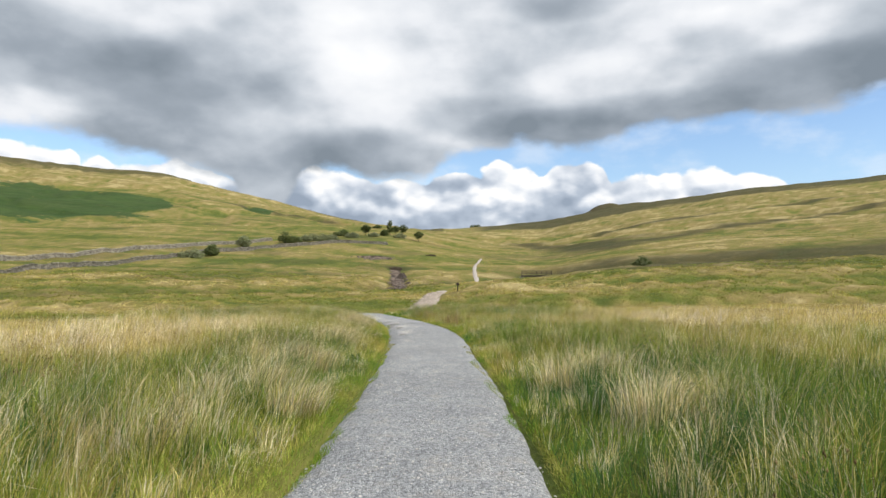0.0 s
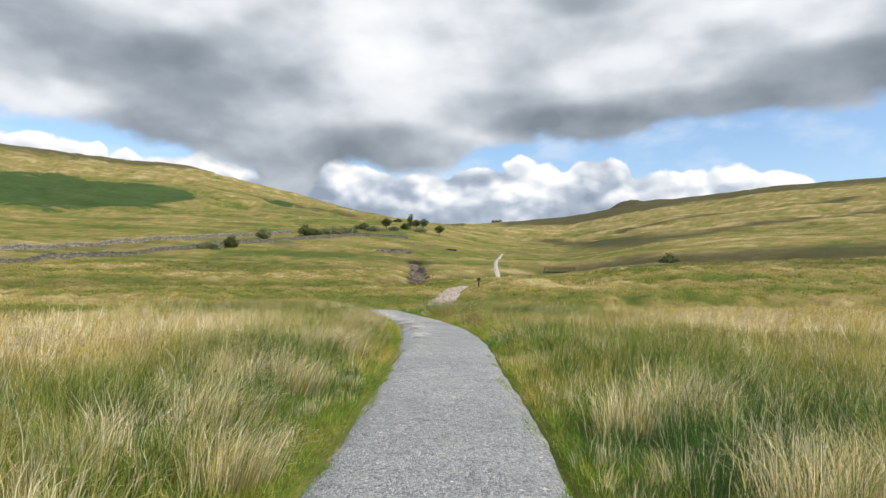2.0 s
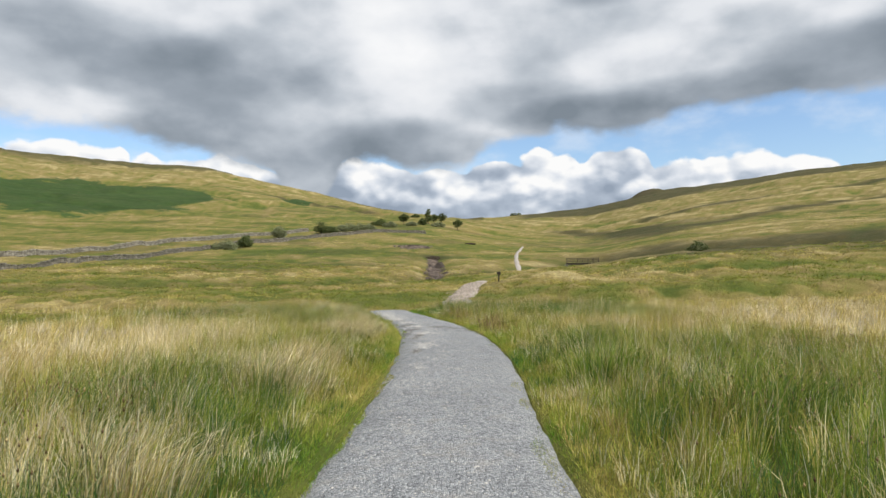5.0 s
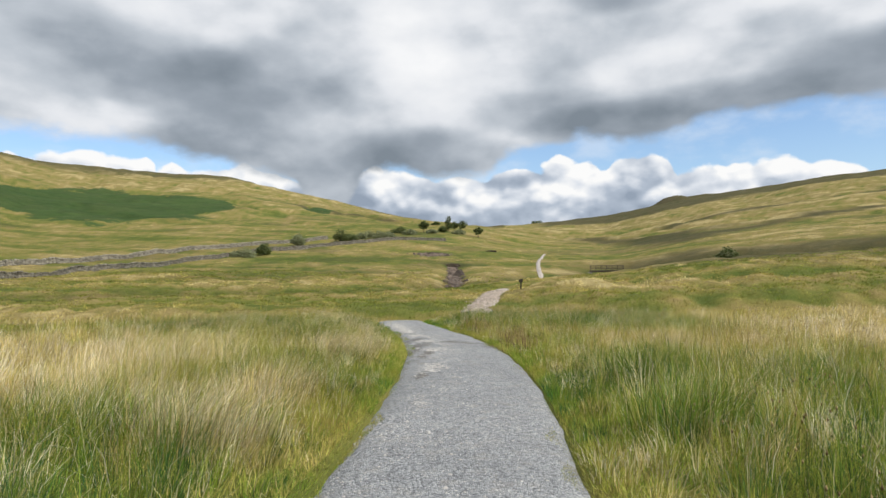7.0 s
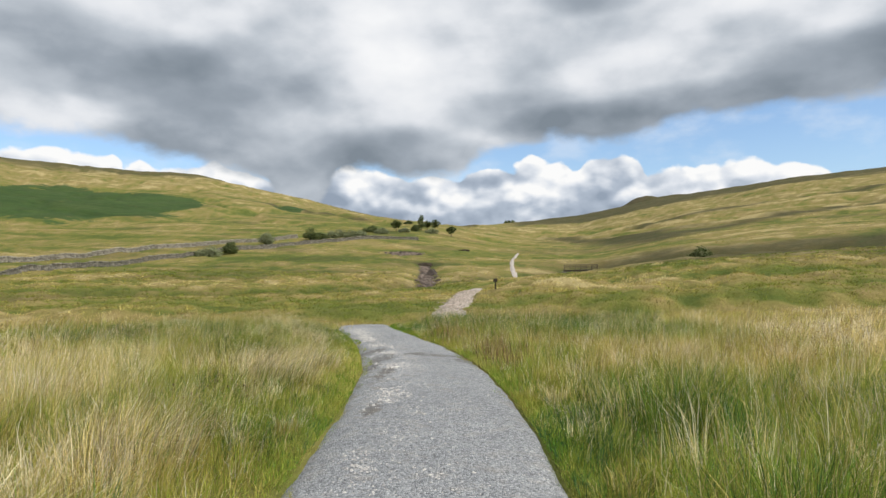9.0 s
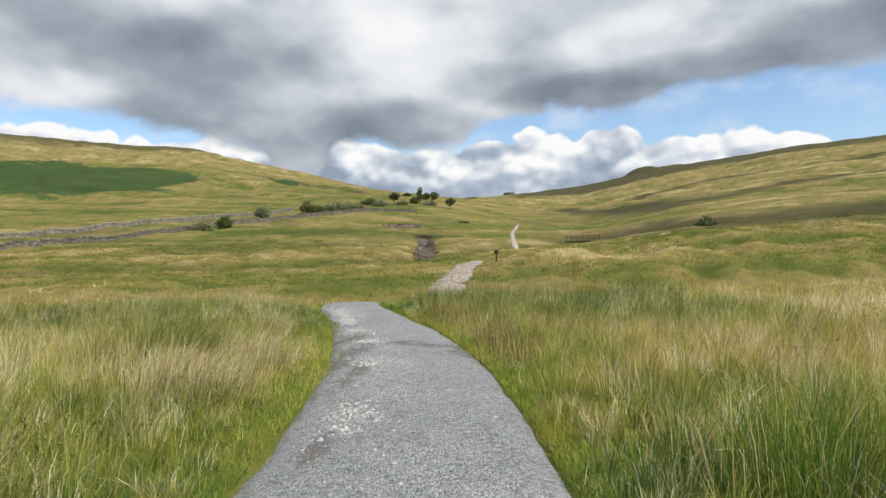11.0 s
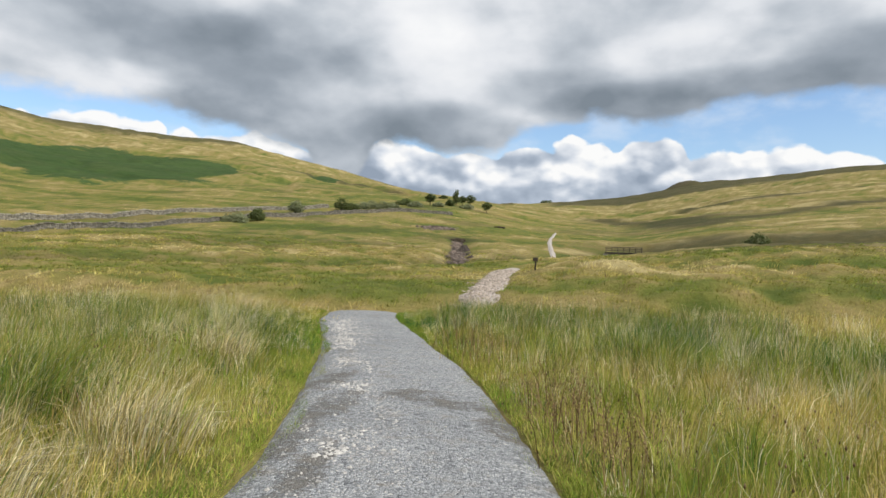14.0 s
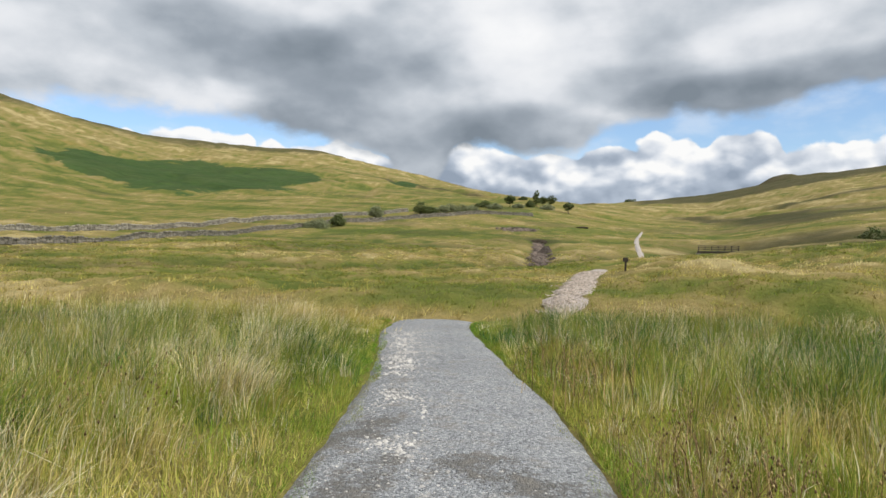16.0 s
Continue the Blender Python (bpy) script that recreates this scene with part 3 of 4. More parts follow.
def stick(bm, a, b, ra, rb, n=7):
    a, b = Vector(a), Vector(b)
    d = b - a
    m = Matrix.Translation((a + b) / 2) @ d.to_track_quat("Z", "Y").to_matrix().to_4x4()
    bmesh.ops.create_cone(bm, cap_ends=True, segments=n, radius1=ra, radius2=rb, depth=d.length, matrix=m)


# ---- the ground ----
def build_ground():
    a = np.concatenate([np.arange(-180, -62, 3.0), np.arange(-62, 62, 0.28), np.arange(62, 180, 3.0)])
    r = np.concatenate([np.arange(0.4, 40, 0.33), np.arange(40, 110, 0.5), 110 * np.exp(np.arange(0, math.log(4600 / 110), 0.0165))])
    A, R = np.meshgrid(np.radians(a), r)
    X, Y = R * np.sin(A), R * np.cos(A)
    Z = land(X, Y)
    na, nr = len(a), len(r)
    x, y = X.ravel(), Y.ravel()
    idx = np.arange(na * nr).reshape(nr, na)
    nxt = np.roll(idx, -1, axis=1)
    quads = np.stack([idx[:-1], idx[1:], nxt[1:], nxt[:-1]], -1).reshape(-1, 4)
    scree = np.exp(-(near_segment(x, y, -6.9, 100, -10.8, 146) / (np.interp(y, [100, 122, 146], [2.0, 1.5, 0.9]) * (0.75 + 0.5 * fnoise(x, y, 1.6, 3)))) ** 4) + np.exp(-(np.hypot((x + 18.5) / 3.6, (y - 172) / 6)) ** 4)
    scree = scree + np.exp(-(np.hypot((x - 368) / 26, (y - 1500) / 50)) ** 2) * 0.5
    # colour follows the relief: darker green in hollows, paler straw on swells
    flat = Z
    for _ in range(14):
        flat = (np.roll(flat, 1, 1) + np.roll(flat, -1, 1) + np.vstack([flat[:1], flat[:-1]]) + np.vstack([flat[1:], flat[-1:]])) / 4
    swell = ((Z - flat) / np.maximum(R * 0.0022, 0.06)).ravel()
    dry = np.clip(dryness(x, y) + 0.30 * np.tanh(swell) * sstep(R.ravel(), 45, 70) * (1 - 0.45 * sstep(R.ravel(), 120, 260)), 0, 1)
    verts = np.stack([x, y, Z.ravel()], 1)
    verts = np.concatenate([verts, [[0, 0, float(land(0.0, 0.0))]]])
    cap = len(verts) - 1
    def pad(v):
        return np.append(v, v[:1])
    me = mesh_from("ground", verts, quads, MOOR, dict(dry=pad(dry), bracken=pad(bracken(x, y)), dark_ground=pad(dark_ground(x, y)), scree=pad(np.clip(scree, 0, 1))), smooth=True)
    tagged(new("ground", me), "rolling moorland with straw-coloured and green rough grass", "moorland", kind="structure")


build_ground()


def build_path():
    ys = np.concatenate([np.arange(-30, 40, 0.12), np.arange(40, 78, 0.2)])
    xs = path_x(ys)
    dx, dy = np.gradient(xs), np.gradient(ys)
    L = np.hypot(dx, dy)
    nx, ny = dy / L, -dx / L
    w = np.linspace(-1, 1, 23)
    edge = half_at(ys) + 0.07 * (vnoise(ys, ys * 0, 0.9, 1) - 0.5) + 0.06 * (vnoise(ys, ys * 0, 0.3, 2) - 0.5) + 0.06 * sstep(ys, 17, 22) * (1 - sstep(ys, 28, 31))
    edge2 = half_at(ys) + 0.03 * sstep(ys, 8, 13) + 0.07 * (vnoise(ys, ys * 0 + 9, 0.8, 2) - 0.5) + 0.06 * (vnoise(ys, ys * 0 + 9, 0.3, 1) - 0.5)
    rag = 1 + sstep(ys, 44, 50) * (0.8 * (vnoise(ys, ys * 0 + 3, 1.6, 4) - 0.5) - 0.14) - 0.45 * sstep(ys, 42, 45) * (1 - sstep(ys, 50, 53.5))
    half = np.where(w[None] < 0, edge[:, None], edge2[:, None]) * rag[:, None]
    X = xs[:, None] + nx[:, None] * w[None] * half
    Y = ys[:, None] + ny[:, None] * w[None] * half
    r = np.hypot(X, Y)
    Z = land(X, Y, True)
    bed = land(xs[:, None] + 0 * X, ys[:, None] + 0 * Y, False)
    Z = bed + 0.09 + 0.035 * (1 - w[None] ** 2) - 0.09 * np.abs(w[None]) ** 8 + 0.03 * (fnoise(X, Y, 0.7, 2) - 0.5)
    n, k = X.shape
    idx = np.arange(n * k).reshape(n, k)
    quads = np.stack([idx[:-1, :-1], idx[:-1, 1:], idx[1:, 1:], idx[1:, :-1]], -1).reshape(-1, 4)
    worn = 0.35 * sstep(Y, 18, 24) * (1 - 0.6 * w[None])
    for bx, by, rx, ry in WET:
        worn = worn + 1.1 * np.exp(-(np.hypot((X - bx) / rx, (Y - by) / ry)) ** 4)
    worn = worn + 0.45 * sstep(np.abs(w[None]), 0.8, 0.97)
    pale = sstep(Y, 42, 50)
    me = mesh_from("footpath", np.stack([X, Y, Z], -1).reshape(-1, 3), quads, GRAVEL, dict(worn=np.clip(worn, 0, 1).ravel(), pale=pale.ravel()), smooth=True)
    return tagged(new("footpath", me), "grey crushed limestone footpath with ragged grassy edges", "footpath", kind="structure")


WET = [(-1.25, 27.05, 0.4, 0.33), (-0.65, 26.7, 0.4, 0.28), (-2.05, 26.5, 0.22, 0.7), (-2.45, 27.9, 0.2, 0.5), (-1.65, 24.1, 0.14, 0.9), (-1.33, 20.8, 0.14, 0.5), (-2.05, 25.1, 0.16, 0.5), (-0.2, 26.0, 0.3, 0.5)]
FOOTPATH = build_path()


def path_height(x, y):
    c = path_x(y)
    w = np.clip((x - c) / half_at(y), -1, 1)
    return land(c, y, False) + 0.09 + 0.035 * (1 - w ** 2) - 0.09 * np.abs(w) ** 8 + 0.03 * (fnoise(x, y, 0.7, 2) - 0.5)


# the further stretch of track, a pale ribbon beyond the stream
def build_far_track():
    t = np.linspace(0, 1, 60)
    Y = 118 + 100 * t
    X = 6.7 + 4.6 * t - 0.8 * np.sin(t * 5.2) + 0.9 * sstep(t, 0.7, 1.0)
    w = np.linspace(-1, 1, 5)
    gx = X[:, None] + w[None] * (0.52 - 0.22 * t[:, None] + 0.2 * (vnoise(Y, Y * 0, 4.0, 1) - 0.5)[:, None])
    gy = Y[:, None] + 0 * gx
    Z = land(gx, gy) + 0.16 - 0.14 * np.abs(w[None]) ** 3
    idx = np.arange(gx.size).reshape(gx.shape)
    quads = np.stack([idx[:-1, :-1], idx[:-1, 1:], idx[1:, 1:], idx[1:, :-1]], -1).reshape(-1, 4)
    one = np.ones(gx.size)
    me = mesh_from("track", np.stack([gx, gy, Z], -1).reshape(-1, 3), quads, GRAVEL, dict(worn=one * 0, pale=one * 0.8), smooth=True)
    tagged(new("track", me), "pale gravel track winding up beyond the stream", "track", kind="structure")


build_far_track()


# ---- grass ----
def blades(name, x, y, h, w, lx, ly, dry, shade, mat, label, z0=None, segs=2):
    """Grass blades as tapered strips that lean by lx, ly at the tip."""
    n = len(x)
    z = (land(x, y, True) if z0 is None else z0) - 0.02
    turn = rng.uniform(0, math.pi, n)
    cx, cy = np.cos(turn) * w / 2, np.sin(turn) * w / 2
    if segs == 2:
        lev = ((0.0, 1.0, 0.0), (0.55, 0.75, 0.30))
    else:
        lev = ((0.0, 1.0, 0.0),)
    pts, alo = [], []
    for t, ww, b in lev:
        for s_ in (-1, 1):
            pts.append(np.stack([x + s_ * cx * ww + lx * b, y + s_ * cy * ww + ly * b, z + h * t], 1))
            alo.append(np.full(n, t))
    droop = np.hypot(lx, ly) ** 2 / (2 * h + 1e-6)
    pts.append(np.stack([x + lx, y + ly, z + np.maximum(h - droop, h * 0.35)], 1))
    alo.append(np.ones(n))
    k = len(pts)
    verts = np.stack(pts, 1).reshape(-1, 3)
    tri = [(0, 1, 3), (0, 3, 2), (2, 3, 4)] if segs == 2 else [(0, 1, 2)]
    tris = (np.arange(n)[:, None, None] * k + np.array(tri)[None]).reshape(-1, 3)
    rep = lambda v: np.repeat(v, k)
    me = mesh_from(name, verts, tris, mat, dict(dry=rep(np.clip(dry, 0, 1)), shade=rep(shade), along=np.stack(alo, 1).ravel()))
    return tagged(new(name, me), label, "grass", kind="stuff")


def clumps(n_c, per, x0, x1, y0, y1, spread, keep):
    """Blade places gathered in tussocks; keep(x, y) gives the chance that a tussock stands there."""
    cx, cy = rng.uniform(x0, x1, n_c), rng.uniform(y0, y1, n_c)
    ok = rng.random(n_c) < keep(cx, cy)
    cx, cy = cx[ok], cy[ok]
    c = np.repeat(np.arange(len(cx)), per)
    ang, rad = rng.uniform(0, 2 * math.pi, len(c)), spread * np.sqrt(rng.random(len(c))) * rng.uniform(0.6, 1.3, len(cx))[c]
    return cx[c] + rad * np.cos(ang), cy[c] + rad * np.sin(ang), np.cos(ang) * rad / spread, np.sin(ang) * rad / spread, c, cx, cy


def off_path(x, y):
    return np.abs(x - path_x(y)) - half_at(y)


def tall_grass(side, label):
    def keep(x, y):
        d = off_path(x, y)
        edge = sstep(y, -7.5, -1.5) * (sstep(x, -16.5, -10.5) if side < 0 else 1 - sstep(x, 11.5, 18.5))
        near = edge * sstep(d, 0.04, 0.34 if side > 0 else 0.5) * (1 - 0.9 * straw_field(x, y))
        for (tx, ty, rad, kind) in TUSSOCKS:
            near = near * (1 - 0.75 * (np.hypot(x - tx, y - ty) < 0.6 * rad))
        return near * np.where(d < 6.5, 1.0, 0.62) * ((x < path_x(y)) if side < 0 else (x > path_x(y)))
    x, y, ox, oy, c, cx, cy = clumps(21000, 36, -17 if side < 0 else -5, 1 if side < 0 else 18.5, -8, 38, 0.135, keep)
    n, nc = len(x), len(cx)
    cd = np.clip(0.28 + 1.15 * (dryness(cx, cy) - 0.28) + (0.0 if side < 0 else -0.15 + 0.22 * sstep(cy, 7.5, 10.5) - 0.14 * sstep(cy, 17, 21)) + rng.normal(0, 0.2, nc), 0, 1)
    bleach = rng.random(nc) < (0.09 if side < 0 else 0.06) + (0.34 if side < 0 else 0.2) * (vnoise(cx, cy, 0.8, 5) > 0.66)
    cd = np.where(bleach, rng.uniform(0.8, 1.0, nc), cd)
    ch = (0.36 + 0.36 * fnoise(cx, cy, 3.0, 3)) * rng.uniform(0.65, 1.25, nc) * (0.45 + 0.55 * sstep(off_path(cx, cy), 0.3, 1.3))
    h = ch[c] * rng.uniform(0.45, 1.15, n)
    wind = 0.26 if side < 0 else 0.05
    gust = rng.normal(0, 0.16, (2, nc))
    lx = (wind * rng.uniform(0.3, 1.7, n) + gust[0][c] + 0.5 * ox + rng.normal(0, 0.2, n)) * h
    ly = (gust[1][c] + 0.5 * oy + rng.normal(0, 0.2, n)) * h
    dist = np.abs(x - path_x(y))
    w = rng.uniform(0.0025, 0.0068, n) * (1 + 1.3 * sstep(dist, 2.5, 12))
    dry = cd[c] + rng.normal(0, 0.08, n)
    stem = rng.random(n) < 0.08
    dry = np.where(stem, rng.uniform(0.8, 1.0, n), dry)
    h = np.where(stem, h * 1.08, h)
    ok = off_path(x, y) > 0.02
    tone = 0.6 * rng.random(nc)[c] + 0.4 * rng.random(n)
    for pick, wide, segs in ((ok & (dist < 4.2), 1.0, 2), (ok & (dist >= 4.2), 1.2, 1)):
        blades("tall_grass", x[pick], y[pick], h[pick], w[pick] * wide, lx[pick], ly[pick], dry[pick], tone[pick], RUSH, label, None, segs)
    # brown seed heads near the tips of some stems
    pick = ok & (rng.random(n) < 0.13) & (h > 0.45) & (vnoise(x, y, 2.5, 4) > 0.42)
    return np.stack([x + lx * 0.85, y + ly * 0.85, land(x, y) + h * 0.93], 1)[pick]


TUSSOCKS = [
    (-3.3, 22.6, 0.95, "pale"), (-2.7, 15.7, 0.8, "pale"), (-3.5, 16.4, 0.6, "pale"), (3.1, 7.4, 0.6, "pale"), (1.8, 9.5, 0.55, "pale"), (2.4, 7.0, 0.6, "pale"),
    (-2.9, 18.0, 0.6, "pale"), (-3.3, 22.0, 0.5, "pale"), (-3.1, 24.6, 0.55, "pale"), (-4.3, 28.6, 0.6, "pale"),
    (-1.75, 7.6, 0.4, "pale"), (-2.5, 9.2, 0.55, "pale"), (2.5, 10.1, 0.6, "pale"), (-2.3, 11.4, 0.5, "pale"),
    (-4.0, 15.6, 0.9, "green"), (-5.2, 26.2, 0.9, "green"), (3.4, 6.9, 0.9, "green"), (1.7, 29.1, 0.8, "green"), (-4.4, 25.0, 0.8, "green"), (1.9, 16.4, 0.7, "green"),
    (2.2, 19.7, 0.8, "green"), (-3.6, 9.2, 0.8, "green"), (4.4, 8.6, 0.9, "green"), (2.6, 3.9, 0.7, "green"), (3.5, 4.8, 0.9, "green"), (4.9, 6.9, 0.9, "green"), (2.8, 13.5, 0.7, "green"),
]


def tussocks():
    """The big bleached and the big green rush tussocks that stand out of the rest."""
    for name, pale, label in (("bleached_tussock", True, "big bleached straw tussock among the green grass"), ("rush_tussock", False, "big dark green rush tussock")):
        for (tx, ty, rad, kind) in TUSSOCKS:
            if (kind == "pale") != pale:
                continue
            n = int(1900 * rad)
            ang, q = rng.uniform(0, 2 * math.pi, n), rad * rng.random(n) ** 0.55 * (0.7 + 0.6 * rng.random(n))
            x, y = tx + 0.75 * q * np.cos(ang), ty + 0.75 * q * np.sin(ang)
            h = rng.uniform(0.28, 0.78, n) * (0.75 + 0.3 * rad)
            out = q / rad
            lx = ((0.42 if tx < 0 else 0.12) + 0.45 * out * np.cos(ang) + rng.normal(0, 0.24, n)) * h
            ly = (0.45 * out * np.sin(ang) + rng.normal(0, 0.24, n)) * h
            lx, ly = np.clip(lx, -0.85 * h, 0.85 * h), np.clip(ly, -0.85 * h, 0.85 * h)
            dry = rng.uniform(0.78, 1.0, n) if pale else rng.normal(0.14, 0.10, n)
            dry = np.where(rng.random(n) < (0.42 if pale else 0.22), rng.random(n), dry)
            ok = off_path(x, y) > 0.1
            base = (tx, ty, float(land(tx, ty)))
            root = tagged(new(name), label, "tussock", "tussocks beside the path")
            root.location = base
            w, tone = rng.uniform(0.003, 0.0075, n), rng.random(n)
            for piece, pick in (("dead_growth", ok & (dry > 0.55)), ("green_growth", ok & (dry <= 0.55))):
                ob = blades(piece, x[pick], y[pick], h[pick], w[pick], lx[pick], ly[pick], dry[pick], tone[pick], RUSH, "")
                del ob["category"]
                ob.parent, ob.location = root, (-base[0], -base[1], -base[2])



tussocks()
heads = [tall_grass(-1, "tall mixed green and straw moor grass leaning in the wind"), tall_grass(1, "tall dense green rushes with bleached stems")]


def seed_heads(p, big=1.0):
    n = len(p)
    s = rng.uniform(0.005, 0.010, n)[:, None] * big
    o = np.array([(1, 0, 0), (-0.5, 0.87, 0), (-0.5, -0.87, 0), (0, 0, 2.2), (0, 0, -1.6)])
    verts = (p[:, None] + o[None] * s[:, None]).reshape(-1, 3)
    f = np.array([(0, 1, 3), (1, 2, 3), (2, 0, 3), (1, 0, 4), (2, 1, 4), (0, 2, 4)])
    tris = (np.arange(n)[:, None, None] * 5 + f[None]).reshape(-1, 3)
    me = mesh_from("seed_heads", verts, tris, SEED, dict(dry=np.repeat(rng.random(n), 5), shade=np.repeat(rng.random(n), 5), along=np.zeros(n * 5)))
    tagged(new("seed_heads", me), "small brown rush seed heads above the grass", "seed heads", kind="stuff")


seed_heads(np.concatenate(heads))


def undergrowth():
    """The short thick grass between the tall stems."""
    n = 215000
    y = rng.uniform(-6, 38, n)
    sgn = np.where(rng.random(n) < 0.5, -1, 1)
    d = 0.1 + 7.0 * rng.random(n) ** 1.6
    x = path_x(y) + sgn * (HALF + d)
    h = rng.uniform(0.10, 0.30, n) * (0.5 + 0.5 * sstep(d, 0.2, 0.9)) * sstep(y, -6, -2)
    lx, ly = rng.normal(0.1, 0.4, n) * h, rng.normal(0, 0.4, n) * h
    dry = np.where(sgn < 0, 0.32, 0.20) + 0.9 * (fnoise(x, y, 2.0, 1) - 0.5) + 0.3 * dryness(x, y) + rng.normal(0, 0.12, n)
    blades("undergrowth", x, y, h, rng.uniform(0.006, 0.014, n), lx, ly, dry, 0.35 + 0.6 * rng.random(n), RUSH, "short thick grass between the taller stems", None, 1)


undergrowth()


def verge():
    n = 170000
    y = rng.uniform(-7, 39, n)
    sgn = np.where(rng.random(n) < 0.5, -1, 1)
    d = rng.gamma(2.0, 0.085, n) - 0.12 + 0.30 * (vnoise(y, sgn * 5.0, 0.7, 2) - 0.5)
    x = path_x(y) + sgn * (half_at(y) + d)
    h = rng.uniform(0.05, 0.13, n) * (0.5 + sstep(d, -0.05, 0.5) * 1.3)
    lx, ly = rng.normal(0, 0.35, n) * h - sgn * 0.25 * h, rng.normal(0, 0.35, n) * h
    dry = 0.32 + 1.3 * (fnoise(x, y, 0.9, 3) - 0.45) + rng.normal(0, 0.2, n)
    z0 = np.where(d < 0.0, path_height(x, y), land(x, y))
    blades("verge_grass", x, y, h, rng.uniform(0.004, 0.008, n), lx, ly, dry, rng.random(n), VERGE, "short bright green grass along the path edge", z0, 1)


verge()


def low_straw():
    def keep(x, y):
        return straw_field(x, y) * (np.hypot(x, y - 12) < 46)
    x, y, ox, oy, c, cx, cy = clumps(16000, 20, -38, 36, 4, 52, 0.28, keep)
    n = len(x)
    h = rng.uniform(0.16, 0.42, n) * (0.7 + 0.5 * fnoise(cx, cy, 2.5, 1))[c]
    lx, ly = (0.3 + 0.4 * ox + rng.normal(0, 0.15, n)) * h, (0.4 * oy + rng.normal(0, 0.15, n)) * h
    dry = np.clip(0.70 + 0.5 * (fnoise(cx, cy, 4, 2) - 0.5), 0, 1)[c] + rng.normal(0, 0.12, n)
    blades("straw_grass", x, y, h, rng.uniform(0.010, 0.022, n), lx, ly, dry, rng.random(n), RUSH, "pale straw-coloured seeding moor grass", None, 1)


low_straw()


def mid_tufts():
    def keep(x, y):
        r, a = np.hypot(x, y), np.abs(np.degrees(np.arctan2(x, y)))
        return (a < 50) * sstep(r, 33, 38) * np.clip(46 / np.maximum(r, 1), 0, 1) ** 0.9 * (off_path(x, y) > np.where(y > 44, np.where(y < 52, -0.6, -0.05), 0.35)) * (1 - straw_field(x, y))
    x, y, ox, oy, c, cx, cy = clumps(60000, 10, -75, 75, 24, 118, 0.30, keep)
    n = len(x)
    r = np.hypot(x, y)
    h = rng.uniform(0.12, 0.36, n) * (0.3 + 1.2 * fnoise(cx, cy, 2.6, 1))[c]
    lx, ly = (0.5 + 1.0 * ox + rng.normal(0, 0.5, n)) * h, (1.0 * oy + rng.normal(0, 0.5, n)) * h
    dry = np.clip(dryness(cx, cy) * 0.95 + 1.25 * (fnoise(cx * 0.4, cy * 1.3, 7, 3) - 0.47) - 0.35 * dark_ground(cx, cy) + rng.normal(0, 0.08, len(cx)), 0.08, 1)[c] + rng.normal(0, 0.07, n)
    blades("moor_tussocks", x, y, h, rng.uniform(0.02, 0.06, n) * (r / 50) ** 0.7, lx, ly, dry, 0.7 * rng.random(len(cx))[c] + 0.3 * rng.random(n), MOORGRASS, "rough tussocks of green and straw moor grass", None, 1)


mid_tufts()


def far_tufts():
    n = 170000
    r = 100 * np.exp(rng.random(n) * math.log(3.4))
    a = np.radians(rng.uniform(-52, 40, n))
    x, y = r * np.sin(a), r * np.cos(a)
    ok = (vnoise(x, y, 2.2, 1) > 0.45) & (near_segment(x, y, -6.6, 100, -10.8, 146) > 2.6) & (np.abs(x - (6.7 + 4.6 * (y - 118) / 100)) > 1.5) & (np.hypot(x + 18.5, y - 172) > 4)
    x, y, r = x[ok], y[ok], r[ok]
    n = len(x)
    h = rng.uniform(0.04, 0.12, n)
    dry = dryness(x, y) - 0.3 * dark_ground(x, y) + 0.5 * (fnoise(x * 0.5, y, 12, 2) - 0.5) + rng.normal(0, 0.10, n)
    ok = (bracken(x, y) < 0.3) & (dark_ground(x, y) < 0.3)
    blades("hill_grass", x[ok], y[ok], h[ok], (rng.uniform(0.25, 0.6, n) * (r / 140))[ok], (rng.normal(0.5, 1.0, n) * h)[ok], (rng.normal(0, 1.0, n) * h)[ok], dry[ok] - 0.05, 0.3 + rng.random(n)[ok] * 0.4, MOORGRASS, "short rough grass on the hill slopes", None, 1)


far_tufts()


def withered_dock():
    """Brown dead stalks with seeds that lean over the path edge."""
    px, py = [], []
    for cy, m in ((24.4, 24), (25.2, 48), (25.9, 54), (26.8, 28), (29.5, 30), (30.6, 30), (31.5, 20)):
        cx = float(path_x(cy)) + HALF + 0.55
        px.append(rng.normal(cx, 0.26, m)), py.append(rng.normal(cy, 0.36, m))
    x, y = np.concatenate(px), np.concatenate(py)
    n = len(x)
    h = rng.uniform(0.3, 0.72, n)
    lx, ly = rng.normal(-0.06, 0.2, n) * h, rng.normal(0, 0.2, n) * h
    blades("withered_dock", x, y, h, rng.uniform(0.006, 0.012, n), lx, ly, rng.random(n), rng.random(n), SEED, "brown withered dock stalks at the path edge")
    k = 6
    t = rng.uniform(0.5, 1.0, (n, k))
    p = np.stack([x[:, None] + lx[:, None] * t, y[:, None] + ly[:, None] * t, land(x, y)[:, None] + h[:, None] * t * 0.97], -1).reshape(-1, 3)
    seed_heads(p + rng.normal(0, 0.012, p.shape), 0.85)


withered_dock()


